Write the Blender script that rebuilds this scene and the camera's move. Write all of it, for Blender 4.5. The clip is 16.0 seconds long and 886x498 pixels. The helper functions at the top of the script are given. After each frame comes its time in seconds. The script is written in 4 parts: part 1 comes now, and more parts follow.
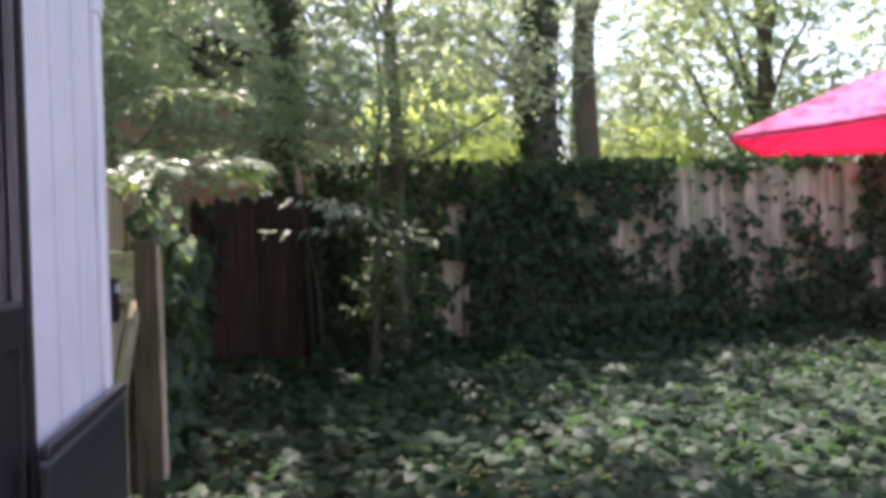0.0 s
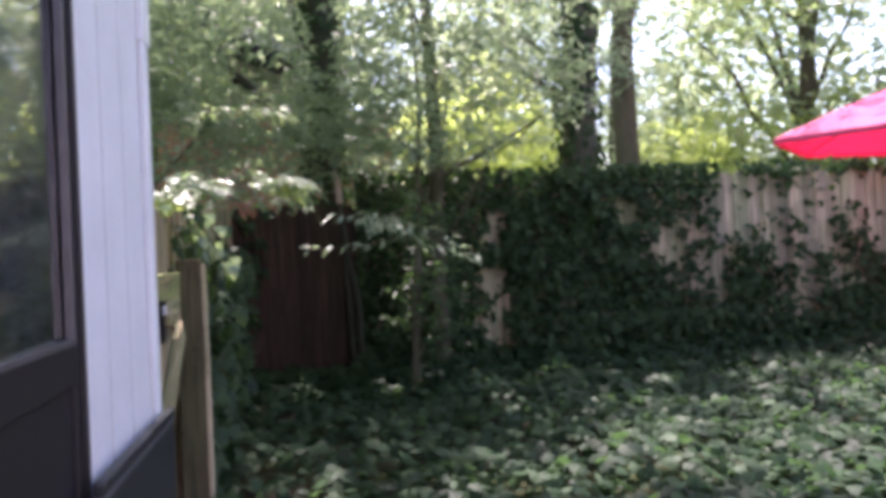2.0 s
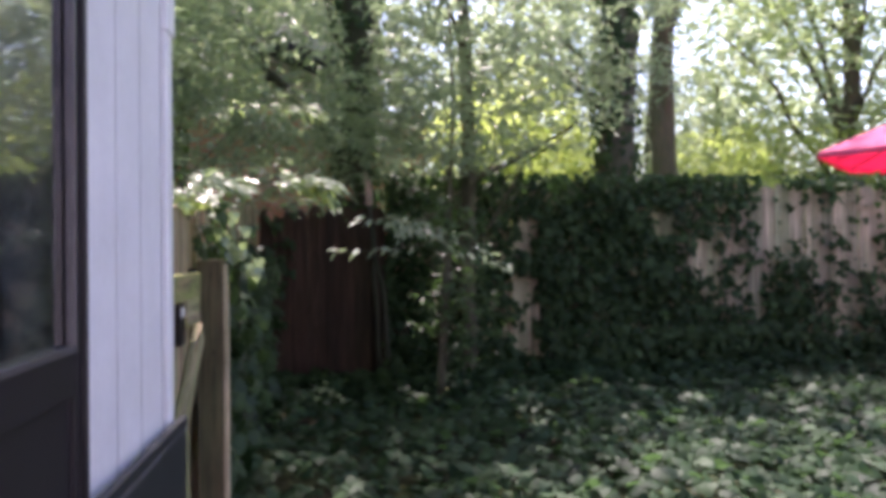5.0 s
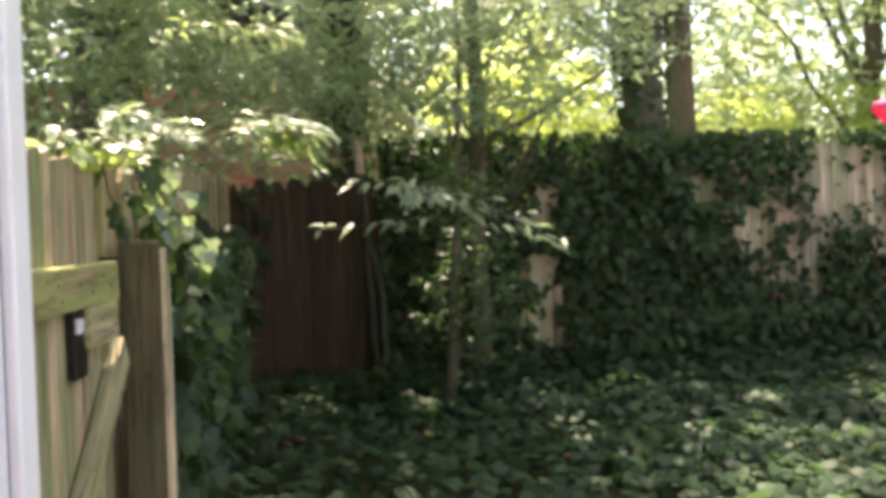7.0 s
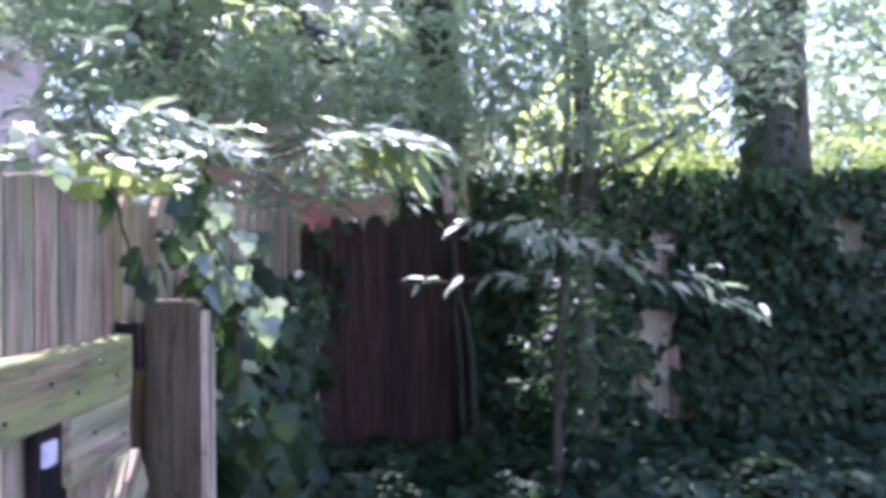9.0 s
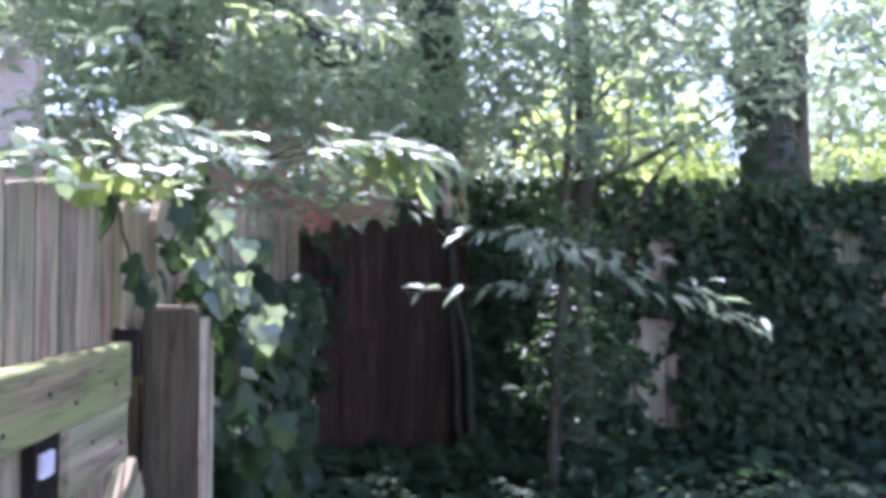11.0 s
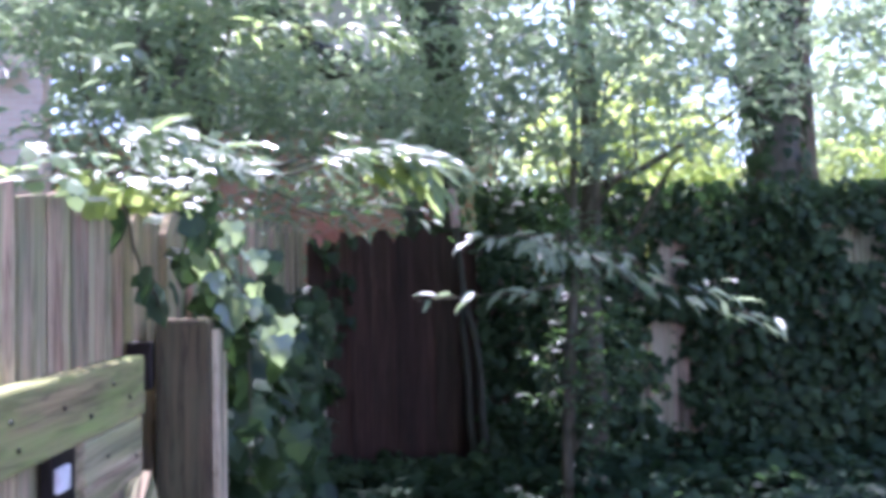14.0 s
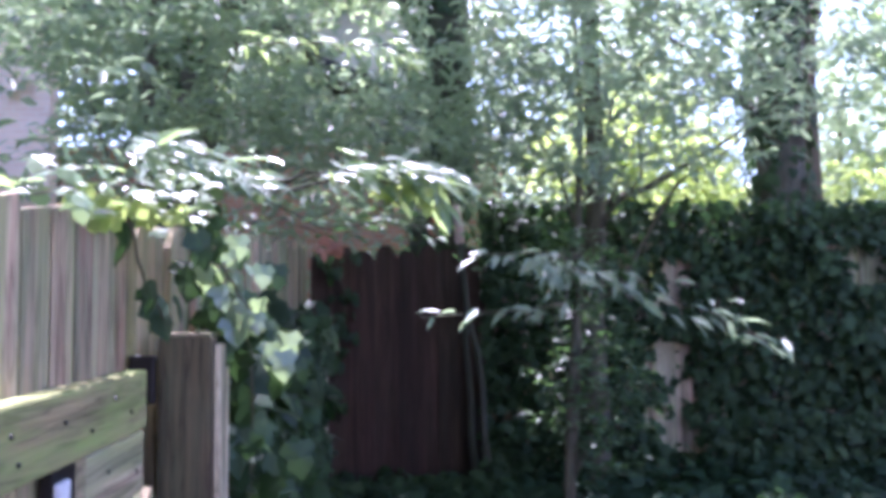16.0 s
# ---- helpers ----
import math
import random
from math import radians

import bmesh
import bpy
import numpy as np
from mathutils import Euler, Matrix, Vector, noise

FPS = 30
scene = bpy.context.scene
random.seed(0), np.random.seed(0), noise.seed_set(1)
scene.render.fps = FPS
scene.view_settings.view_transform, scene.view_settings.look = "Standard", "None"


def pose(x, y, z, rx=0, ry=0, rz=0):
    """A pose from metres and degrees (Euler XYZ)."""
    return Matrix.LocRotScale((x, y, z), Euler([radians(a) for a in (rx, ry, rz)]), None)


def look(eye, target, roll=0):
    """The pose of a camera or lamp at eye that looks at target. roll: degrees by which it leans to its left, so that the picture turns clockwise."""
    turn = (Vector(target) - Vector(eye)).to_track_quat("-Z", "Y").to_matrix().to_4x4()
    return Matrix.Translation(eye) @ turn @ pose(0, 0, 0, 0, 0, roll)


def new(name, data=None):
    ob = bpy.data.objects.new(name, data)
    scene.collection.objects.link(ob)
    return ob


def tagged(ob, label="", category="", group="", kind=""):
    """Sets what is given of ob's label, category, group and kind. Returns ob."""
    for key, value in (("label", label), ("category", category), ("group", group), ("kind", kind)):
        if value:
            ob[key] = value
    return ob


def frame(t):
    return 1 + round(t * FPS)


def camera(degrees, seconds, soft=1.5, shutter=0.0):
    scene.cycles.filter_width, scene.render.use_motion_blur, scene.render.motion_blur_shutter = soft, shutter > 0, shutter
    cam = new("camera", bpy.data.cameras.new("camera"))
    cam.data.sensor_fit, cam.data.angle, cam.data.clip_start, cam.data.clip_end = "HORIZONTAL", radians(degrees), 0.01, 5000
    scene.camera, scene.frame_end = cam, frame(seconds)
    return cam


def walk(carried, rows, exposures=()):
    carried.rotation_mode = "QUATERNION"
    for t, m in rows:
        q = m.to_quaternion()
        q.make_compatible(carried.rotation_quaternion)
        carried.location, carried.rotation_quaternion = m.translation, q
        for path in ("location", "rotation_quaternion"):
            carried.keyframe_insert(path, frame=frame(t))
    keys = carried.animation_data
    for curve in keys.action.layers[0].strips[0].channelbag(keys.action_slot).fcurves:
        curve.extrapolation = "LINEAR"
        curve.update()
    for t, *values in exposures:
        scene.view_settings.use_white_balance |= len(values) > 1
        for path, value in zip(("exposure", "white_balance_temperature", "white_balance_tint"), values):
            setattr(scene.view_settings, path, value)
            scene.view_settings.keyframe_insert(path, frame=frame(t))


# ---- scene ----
cam = camera(53.3, 16.0, 4.9)
PATH = [
    (0, (0.067, -0.145, 1.102), (0.434, 1.821, 1.095), -1.9),
    (0.5, (0.072, -0.131, 1.110), (0.425, 1.837, 1.120), -2.2),
    (1, (0.074, -0.119, 1.125), (0.422, 1.851, 1.130), -3.4),
    (1.5, (0.061, -0.116, 1.153), (0.379, 1.858, 1.149), -3.2),
    (2, (0.043, -0.121, 1.180), (0.329, 1.858, 1.176), -2.3),
    (2.5, (0.042, -0.117, 1.179), (0.354, 1.859, 1.180), -2.4),
    (3, (0.045, -0.118, 1.162), (0.375, 1.854, 1.190), -2.0),
    (3.5, (0.042, -0.110, 1.185), (0.374, 1.862, 1.208), -1.5),
    (4, (0.041, -0.109, 1.187), (0.362, 1.864, 1.229), -1.2),
    (4.5, (0.061, -0.083, 1.199), (0.285, 1.904, 1.228), -0.1),
    (7, (0.040, 1.248, 1.175), (0.293, 3.231, 1.133), -1.8),
    (7.5, (0.047, 1.586, 1.183), (0.224, 3.578, 1.179), 0.6),
    (8, (0.010, 1.841, 1.200), (0.165, 3.835, 1.245), -1.9),
    (8.5, (-0.047, 2.015, 1.217), (0.185, 4.001, 1.261), -2.5),
    (9, (-0.054, 2.106, 1.220), (0.049, 4.103, 1.277), -0.8),
    (11.5, (-0.071, 2.117, 1.240), (0.036, 4.113, 1.302), 0.4),
    (12, (-0.076, 2.116, 1.237), (0.011, 4.114, 1.297), 0.2),
    (12.5, (-0.074, 2.122, 1.236), (-0.003, 4.119, 1.300), -0.6),
    (13, (-0.071, 2.126, 1.232), (0.021, 4.122, 1.295), -0.5),
    (13.5, (-0.073, 2.127, 1.231), (0.019, 4.124, 1.304), -0.7),
    (14, (-0.072, 2.125, 1.230), (0.022, 4.120, 1.315), -1.2),
    (14.5, (-0.070, 2.125, 1.233), (0.039, 4.119, 1.343), -1.3),
    (15, (-0.071, 2.125, 1.236), (0.052, 4.117, 1.367), -0.2),
    (15.5, (-0.071, 2.129, 1.233), (0.037, 4.123, 1.351), -0.4),
    (16, (-0.076, 2.134, 1.232), (0.011, 4.128, 1.354), -0.5),
]
walk(cam, [(t, look(eye, target, roll)) for t, eye, target, roll in PATH],
     [(0, 1.76, 6380, 30), (1.5, 1.84, 6350, 31), (3.0, 1.91, 6250, 32), (4.0, 1.74, 6200, 32), (4.5, 1.65, 6150, 34), (6.8, 2.27, 7950, 17), (7.1, 2.34, 7650, 18), (7.5, 2.37, 5750, 29), (8.0, 2.44, 5400, 35), (9.0, 2.49, 5200, 48), (11.5, 2.43, 5250, 40), (16, 2.39, 5220, 42)])

# world, sun and sky
SUN_AZ, SUN_EL = -2.0, 63.5          # degrees from +y towards +x, and above the horizon
world = bpy.data.worlds.new("sky")
scene.world = world
world.use_nodes = True
wn = world.node_tree.nodes
sky = wn.new("ShaderNodeTexSky")
sky.sky_type = "NISHITA"
sky.sun_disc = False
sky.sun_elevation, sky.sun_rotation = radians(SUN_EL), radians(SUN_AZ)
sky.air_density, sky.dust_density = 1.0, 2.0
wn["Background"].inputs["Strength"].default_value = 0.15
world.node_tree.links.new(sky.outputs[0], wn["Background"].inputs["Color"])
sun = new("sun", bpy.data.lights.new("sun", "SUN"))
sun.data.energy, sun.data.angle, sun.data.color = 5.0, radians(0.6), (1.0, 0.94, 0.84)
az, el = radians(SUN_AZ), radians(SUN_EL)
SUN_DIR = Vector((math.sin(az) * math.cos(el), math.cos(az) * math.cos(el), math.sin(el)))
sun.matrix_world = look(SUN_DIR * 40, (0, 0, 0))
rng = np.random.default_rng(7)


# ---------------------------------------------------------------- materials
def base_mat(name, rough=0.7, metal=0.0, spec=0.5):
    m = bpy.data.materials.new(name)
    m.use_nodes = True
    b = m.node_tree.nodes["Principled BSDF"]
    b.inputs["Roughness"].default_value = rough
    b.inputs["Metallic"].default_value = metal
    b.inputs["Specular IOR Level"].default_value = spec
    return m, m.node_tree.nodes, m.node_tree.links, b


def ramp(nodes, stops):
    r = nodes.new("ShaderNodeValToRGB")
    e = r.color_ramp.elements
    while len(e) < len(stops):
        e.new(0.5)
    for i, (p, c) in enumerate(stops):
        e[i].position, e[i].color = p, (*c, 1)
    return r


def coords(nodes, links, scale=(1, 1, 1)):
    tc = nodes.new("ShaderNodeTexCoord")
    mp = nodes.new("ShaderNodeMapping")
    mp.inputs["Scale"].default_value = scale
    links.new(tc.outputs["Object"], mp.inputs["Vector"])
    return mp.outputs["Vector"]


def noise_tex(nodes, links, vec, scale, detail=4.0, rough=0.6):
    n = nodes.new("ShaderNodeTexNoise")
    n.inputs["Scale"].default_value = scale
    n.inputs["Detail"].default_value = detail
    n.inputs["Roughness"].default_value = rough
    if vec is not None:
        links.new(vec, n.inputs["Vector"])
    return n


def mixed(nodes, links, fac, a, b, mode="MIX"):
    x = nodes.new("ShaderNodeMix")
    x.data_type, x.blend_type = "RGBA", mode
    for sock, v in ((x.inputs[0], fac), (x.inputs[6], a), (x.inputs[7], b)):
        if hasattr(v, "is_linked"):
            links.new(v, sock)
        elif isinstance(v, tuple):
            sock.default_value = (*v, 1)
        else:
            sock.default_value = v
    return x.outputs[2]


def bump(nodes, links, b, height, strength=0.4, dist=0.01):
    n = nodes.new("ShaderNodeBump")
    n.inputs["Strength"].default_value = strength
    n.inputs["Distance"].default_value = dist
    links.new(height, n.inputs["Height"])
    links.new(n.outputs[0], b.inputs["Normal"])


def wood_mat(name, dark, light, green=0.0, stain=(0.10, 0.14, 0.05), streak=0.35):
    """Weathered boards, grain along the object's z."""
    m, N, L, b = base_mat(name, 0.85, 0, 0.25)
    info = N.new("ShaderNodeObjectInfo")
    tc = N.new("ShaderNodeTexCoord")
    add = N.new("ShaderNodeVectorMath")
    add.operation = "MULTIPLY_ADD"
    L.new(info.outputs["Random"], add.inputs[0])
    add.inputs[1].default_value = (17, 9, 31)
    L.new(tc.outputs["Object"], add.inputs[2])
    mp = N.new("ShaderNodeMapping")
    mp.inputs["Scale"].default_value = (1, 1, 0.05)
    L.new(add.outputs[0], mp.inputs["Vector"])
    g = noise_tex(N, L, mp.outputs[0], 60, 6, 0.72)
    g.inputs["Distortion"].default_value = 0.9
    mp2 = N.new("ShaderNodeMapping")
    mp2.inputs["Scale"].default_value = (1, 1, 0.16)
    L.new(add.outputs[0], mp2.inputs["Vector"])
    s = noise_tex(N, L, mp2.outputs[0], 17, 5, 0.65)
    r = ramp(N, [(0.32, dark), (0.68, light)])
    L.new(g.outputs["Fac"], r.inputs["Fac"])
    mp3 = N.new("ShaderNodeMapping")
    mp3.inputs["Scale"].default_value = (1, 1, 0.06)
    L.new(add.outputs[0], mp3.inputs["Vector"])
    g2 = noise_tex(N, L, mp3.outputs[0], 26, 4, 0.6)
    g2.inputs["Distortion"].default_value = 0.7
    st = ramp(N, [(0.34, (0.42, 0.40, 0.38)), (0.46, (1.0, 1.0, 1.0)), (0.49, (0.5, 0.48, 0.46)), (0.52, (1.0, 1.0, 1.0)), (0.66, (1.22, 1.18, 1.15))])
    L.new(g2.outputs["Fac"], st.inputs["Fac"])
    var = ramp(N, [(0.0, (0.58, 0.56, 0.54)), (0.3, (1.12, 0.98, 0.97)), (0.6, (0.78, 0.86, 0.72)), (0.8, (1.2, 1.12, 1.05)), (1.0, (0.92, 0.78, 0.76))])
    L.new(info.outputs["Random"], var.inputs["Fac"])
    c = mixed(N, L, 1.0, r.outputs[0], var.outputs[0], "MULTIPLY")
    c = mixed(N, L, 1.0, c, st.outputs[0], "MULTIPLY")
    mp4 = N.new("ShaderNodeMapping")
    mp4.inputs["Scale"].default_value = (1, 1, 0.05)
    mp4.inputs["Location"].default_value = (3.7, 1.9, 5.3)
    L.new(add.outputs[0], mp4.inputs["Vector"])
    hue = noise_tex(N, L, mp4.outputs[0], 24, 3, 0.6)
    hr = ramp(N, [(0.40, (0.76, 0.92, 0.64)), (0.52, (1.0, 1.0, 0.94)), (0.66, (1.15, 0.88, 0.90))])
    L.new(hue.outputs["Fac"], hr.inputs["Fac"])
    c = mixed(N, L, min(1.0, streak), c, mixed(N, L, 1.0, c, hr.outputs[0], "MULTIPLY"))
    sr = ramp(N, [(0.42, (0, 0, 0)), (0.62, (green, green, green))])
    L.new(s.outputs["Fac"], sr.inputs["Fac"])
    c = mixed(N, L, sr.outputs[0], c, stain)
    L.new(c, b.inputs["Base Color"])
    bump(N, L, b, g.outputs["Fac"], 0.6, 0.004)
    return m


def leaf_mat(name, dark, light, through_col, trans=0.35, rough=0.38, odd=None, spec=0.45):
    m, N, L, b = base_mat(name, rough, 0, spec)
    geo = N.new("ShaderNodeNewGeometry")
    stops = [(0.0, dark), (0.85, light)] + ([(0.97, odd)] if odd else [])
    r = ramp(N, stops)
    L.new(geo.outputs["Random Per Island"], r.inputs["Fac"])
    n = noise_tex(N, L, coords(N, L), 45, 3)
    sp = ramp(N, [(0.35, (0.72, 0.74, 0.70)), (0.7, (1.15, 1.12, 1.05))])
    L.new(n.outputs["Fac"], sp.inputs["Fac"])
    c = mixed(N, L, 1.0, r.outputs[0], sp.outputs[0], "MULTIPLY")
    L.new(c, b.inputs["Base Color"])
    t = N.new("ShaderNodeBsdfTranslucent")
    t.inputs["Color"].default_value = (*through_col, 1)
    mx = N.new("ShaderNodeMixShader")
    mx.inputs[0].default_value = trans
    L.new(b.outputs[0], mx.inputs[1])
    L.new(t.outputs[0], mx.inputs[2])
    L.new(mx.outputs[0], N["Material Output"].inputs["Surface"])
    return m


def bark_mat(name, dark, light):
    m, N, L, b = base_mat(name, 0.9, 0, 0.2)
    v = coords(N, L, (1, 1, 0.18))
    g = noise_tex(N, L, v, 26, 7, 0.7)
    s = noise_tex(N, L, coords(N, L), 2.5, 3)
    r = ramp(N, [(0.3, dark), (0.7, light)])
    L.new(g.outputs["Fac"], r.inputs["Fac"])
    c = mixed(N, L, s.outputs["Fac"], r.outputs[0], (0.07, 0.085, 0.045))
    L.new(c, b.inputs["Base Color"])
    bump(N, L, b, g.outputs["Fac"], 0.9, 0.03)
    return m


def plain_mat(name, col, rough=0.5, metal=0.0, amount=0.12, scale=9.0, spec=0.5):
    """Painted, plastic or metal surface with faint dirt at two scales."""
    m, N, L, b = base_mat(name, rough, metal, spec)
    v = coords(N, L)
    n1, n2 = noise_tex(N, L, v, scale, 5), noise_tex(N, L, v, scale * 14, 3)
    k = tuple(max(0.0, c * (1 - 2 * amount)) for c in col)
    r = ramp(N, [(0.3, k), (0.6, col)])
    L.new(n1.outputs["Fac"], r.inputs["Fac"])
    f = ramp(N, [(0.3, (1 - amount,) * 3), (0.7, (1, 1, 1))])
    L.new(n2.outputs["Fac"], f.inputs["Fac"])
    L.new(mixed(N, L, 1.0, r.outputs[0], f.outputs[0], "MULTIPLY"), b.inputs["Base Color"])
    bump(N, L, b, n2.outputs["Fac"], 0.12, 0.002)
    return m


def glass_mat():
    m, N, L, b = base_mat("door_glass", 0.02, 0, 0.8)
    b.inputs["Base Color"].default_value = (0.9, 0.93, 0.92, 1)
    b.inputs["Transmission Weight"].default_value = 1.0
    b.inputs["IOR"].default_value = 2.1
    return m


def fabric_mat():
    m, N, L, b = base_mat("red_canopy_cloth", 0.75, 0, 0.2)
    w = noise_tex(N, L, coords(N, L), 260, 2)
    s = noise_tex(N, L, coords(N, L), 2.2, 4)
    r = ramp(N, [(0.3, (0.56, 0.09, 0.20)), (0.7, (0.68, 0.13, 0.27))])
    L.new(s.outputs["Fac"], r.inputs["Fac"])
    L.new(r.outputs[0], b.inputs["Base Color"])
    bump(N, L, b, w.outputs["Fac"], 0.25, 0.001)
    t = N.new("ShaderNodeBsdfTranslucent")
    t.inputs["Color"].default_value = (0.85, 0.02, 0.08, 1)
    mx = N.new("ShaderNodeMixShader")
    mx.inputs[0].default_value = 0.26
    L.new(b.outputs[0], mx.inputs[1])
    L.new(t.outputs[0], mx.inputs[2])
    L.new(mx.outputs[0], N["Material Output"].inputs["Surface"])
    return m


def ground_mat():
    m, N, L, b = base_mat("yard_soil", 0.95, 0, 0.15)
    v = coords(N, L)
    n1, n2 = noise_tex(N, L, v, 1.3, 6), noise_tex(N, L, v, 40, 5)
    r = ramp(N, [(0.35, (0.027, 0.021, 0.014)), (0.55, (0.042, 0.048, 0.02)), (0.7, (0.065, 0.09, 0.028))])
    L.new(n1.outputs["Fac"], r.inputs["Fac"])
    f = ramp(N, [(0.3, (0.55, 0.55, 0.5)), (0.7, (1.2, 1.2, 1.1))])
    L.new(n2.outputs["Fac"], f.inputs["Fac"])
    L.new(mixed(N, L, 1.0, r.outputs[0], f.outputs[0], "MULTIPLY"), b.inputs["Base Color"])
    bump(N, L, b, n2.outputs["Fac"], 0.8, 0.03)
    return m


def brick_mat(name, a, c, mortar):
    m, N, L, b = base_mat(name, 0.9, 0, 0.2)
    t = N.new("ShaderNodeTexBrick")
    tc = N.new("ShaderNodeTexCoord")
    mp = N.new("ShaderNodeMapping")
    mp.inputs["Rotation"].default_value = (radians(90), 0, 0)
    L.new(tc.outputs["Object"], mp.inputs["Vector"])
    L.new(mp.outputs[0], t.inputs["Vector"])
    t.inputs["Color1"].default_value, t.inputs["Color2"].default_value = (*a, 1), (*c, 1)
    t.inputs["Mortar"].default_value = (*mortar, 1)
    t.inputs["Scale"].default_value = 1.0
    t.inputs["Mortar Size"].default_value = 0.008
    t.inputs["Brick Width"].default_value = 0.21
    t.inputs["Row Height"].default_value = 0.075
    L.new(t.outputs["Color"], b.inputs["Base Color"])
    bump(N, L, b, t.outputs["Fac"], 0.5, -0.01)
    return m


WOOD_GATE = wood_mat("weathered_gate_wood", (0.18, 0.145, 0.105), (0.56, 0.475, 0.35), 0.45, (0.22, 0.24, 0.13), 1.0)
WOOD_RAIL = wood_mat("mossy_rail_wood", (0.14, 0.135, 0.07), (0.36, 0.345, 0.19), 0.8, (0.24, 0.30, 0.085))
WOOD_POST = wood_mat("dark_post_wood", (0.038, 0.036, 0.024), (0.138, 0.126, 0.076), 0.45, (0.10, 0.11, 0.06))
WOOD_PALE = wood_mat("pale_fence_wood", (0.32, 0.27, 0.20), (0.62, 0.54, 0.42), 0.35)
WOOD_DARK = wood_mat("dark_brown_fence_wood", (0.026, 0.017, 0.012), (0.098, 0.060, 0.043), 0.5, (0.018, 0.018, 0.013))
LEAF_IVY = leaf_mat("ivy_leaf", (0.014, 0.028, 0.012), (0.050, 0.082, 0.034), (0.09, 0.19, 0.05), 0.18, 0.62, spec=0.14)
LEAF_CURTAIN = leaf_mat("hanging_ivy_leaf", (0.008, 0.020, 0.008), (0.036, 0.070, 0.026), (0.10, 0.20, 0.05), 0.12, 0.46, spec=0.22)
LEAF_GROUND = leaf_mat("ground_ivy_leaf", (0.007, 0.019, 0.010), (0.038, 0.073, 0.035), (0.14, 0.27, 0.09), 0.20, 0.56, spec=0.14)
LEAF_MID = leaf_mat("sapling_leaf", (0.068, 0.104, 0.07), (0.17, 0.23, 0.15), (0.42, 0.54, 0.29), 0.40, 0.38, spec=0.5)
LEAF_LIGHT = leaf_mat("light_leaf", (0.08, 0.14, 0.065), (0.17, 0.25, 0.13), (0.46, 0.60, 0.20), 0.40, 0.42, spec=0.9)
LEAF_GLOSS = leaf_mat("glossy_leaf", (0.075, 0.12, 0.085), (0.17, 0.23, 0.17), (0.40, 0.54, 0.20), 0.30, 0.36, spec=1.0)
LEAF_FAR = leaf_mat("tree_leaf", (0.075, 0.12, 0.07), (0.18, 0.24, 0.135), (0.50, 0.62, 0.30), 0.52, 0.40, spec=0.6)
LEAF_YELLOW = leaf_mat("shrub_leaf", (0.14, 0.21, 0.05), (0.28, 0.34, 0.10), (0.62, 0.74, 0.20), 0.5, 0.42)
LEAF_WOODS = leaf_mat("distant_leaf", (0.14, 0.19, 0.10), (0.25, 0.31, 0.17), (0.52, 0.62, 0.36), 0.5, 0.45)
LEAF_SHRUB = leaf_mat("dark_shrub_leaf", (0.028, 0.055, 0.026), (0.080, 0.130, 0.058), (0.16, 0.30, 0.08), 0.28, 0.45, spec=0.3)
BARK = bark_mat("tree_bark", (0.065, 0.056, 0.05), (0.23, 0.19, 0.16))
# dark bark for thin stems; on the ivy trunk it stands in for shade
BARK_DARK = bark_mat("dark_shade_bark", (0.022, 0.019, 0.018), (0.085, 0.068, 0.058))
BARK_TAN = bark_mat("sapling_bark", (0.065, 0.048, 0.034), (0.17, 0.125, 0.088))
PAINT = plain_mat("white_siding_paint", (0.78, 0.76, 0.82), 0.55, 0, 0.06, 3.0, 0.3)
PAINT_TRIM = plain_mat("white_trim_paint", (0.84, 0.83, 0.86), 0.5, 0, 0.05, 5.0, 0.35)
DOOR_DARK = plain_mat("dark_door_paint", (0.016, 0.013, 0.017), 0.5, 0, 0.1, 6)
DARK_PLASTIC = plain_mat("dark_grey_plastic", (0.020, 0.022, 0.028), 0.5, 0, 0.12, 8)
BLACK_METAL = plain_mat("black_metal", (0.02, 0.018, 0.018), 0.5, 0.6, 0.2, 40)
STEEL = plain_mat("galvanised_latch", (0.72, 0.71, 0.74), 0.5, 0.0, 0.15, 40)
ALU = plain_mat("umbrella_metal", (0.10, 0.10, 0.11), 0.4, 0.8, 0.1, 10)
GLASS = glass_mat()
CLOTH = fabric_mat()
SOIL = ground_mat()
BRICK = brick_mat("orange_brick", (0.42, 0.17, 0.09), (0.50, 0.24, 0.13), (0.4, 0.36, 0.3))
# pink bricks toned pale and warm for sunlight; their wall faces away from it
PINK_BRICK = brick_mat("pink_brick", (0.66, 0.46, 0.35), (0.74, 0.54, 0.42), (0.70, 0.58, 0.48))
CREAM = plain_mat("cream_siding", (0.72, 0.66, 0.52), 0.6, 0, 0.06, 3)
ROOFING = plain_mat("dark_shingles", (0.055, 0.05, 0.05), 0.9, 0, 0.3, 14)
SUN_PALE_SPLIT = plain_mat("sun_pale_split_wood", (0.62, 0.44, 0.36), 0.8, 0, 0.2, 18)
LEAF_ORANGE = leaf_mat("orange_leaf", (0.30, 0.13, 0.085), (0.42, 0.20, 0.13), (0.50, 0.22, 0.13), 0.35, 0.6)
JOINT_DARK = plain_mat("dark_joint", (0.17, 0.155, 0.17), 0.9, 0, 0.15, 9)
BEAD = plain_mat("grey_bead", (0.13, 0.12, 0.13), 0.4, 0.3, 0.1, 20)
TABLE_EDGE = plain_mat("lighter_table_edge", (0.10, 0.10, 0.115), 0.5, 0, 0.15, 14)
ROOM_DARK = plain_mat("dim_interior", (0.10, 0.09, 0.085), 0.8, 0, 0.1, 3)


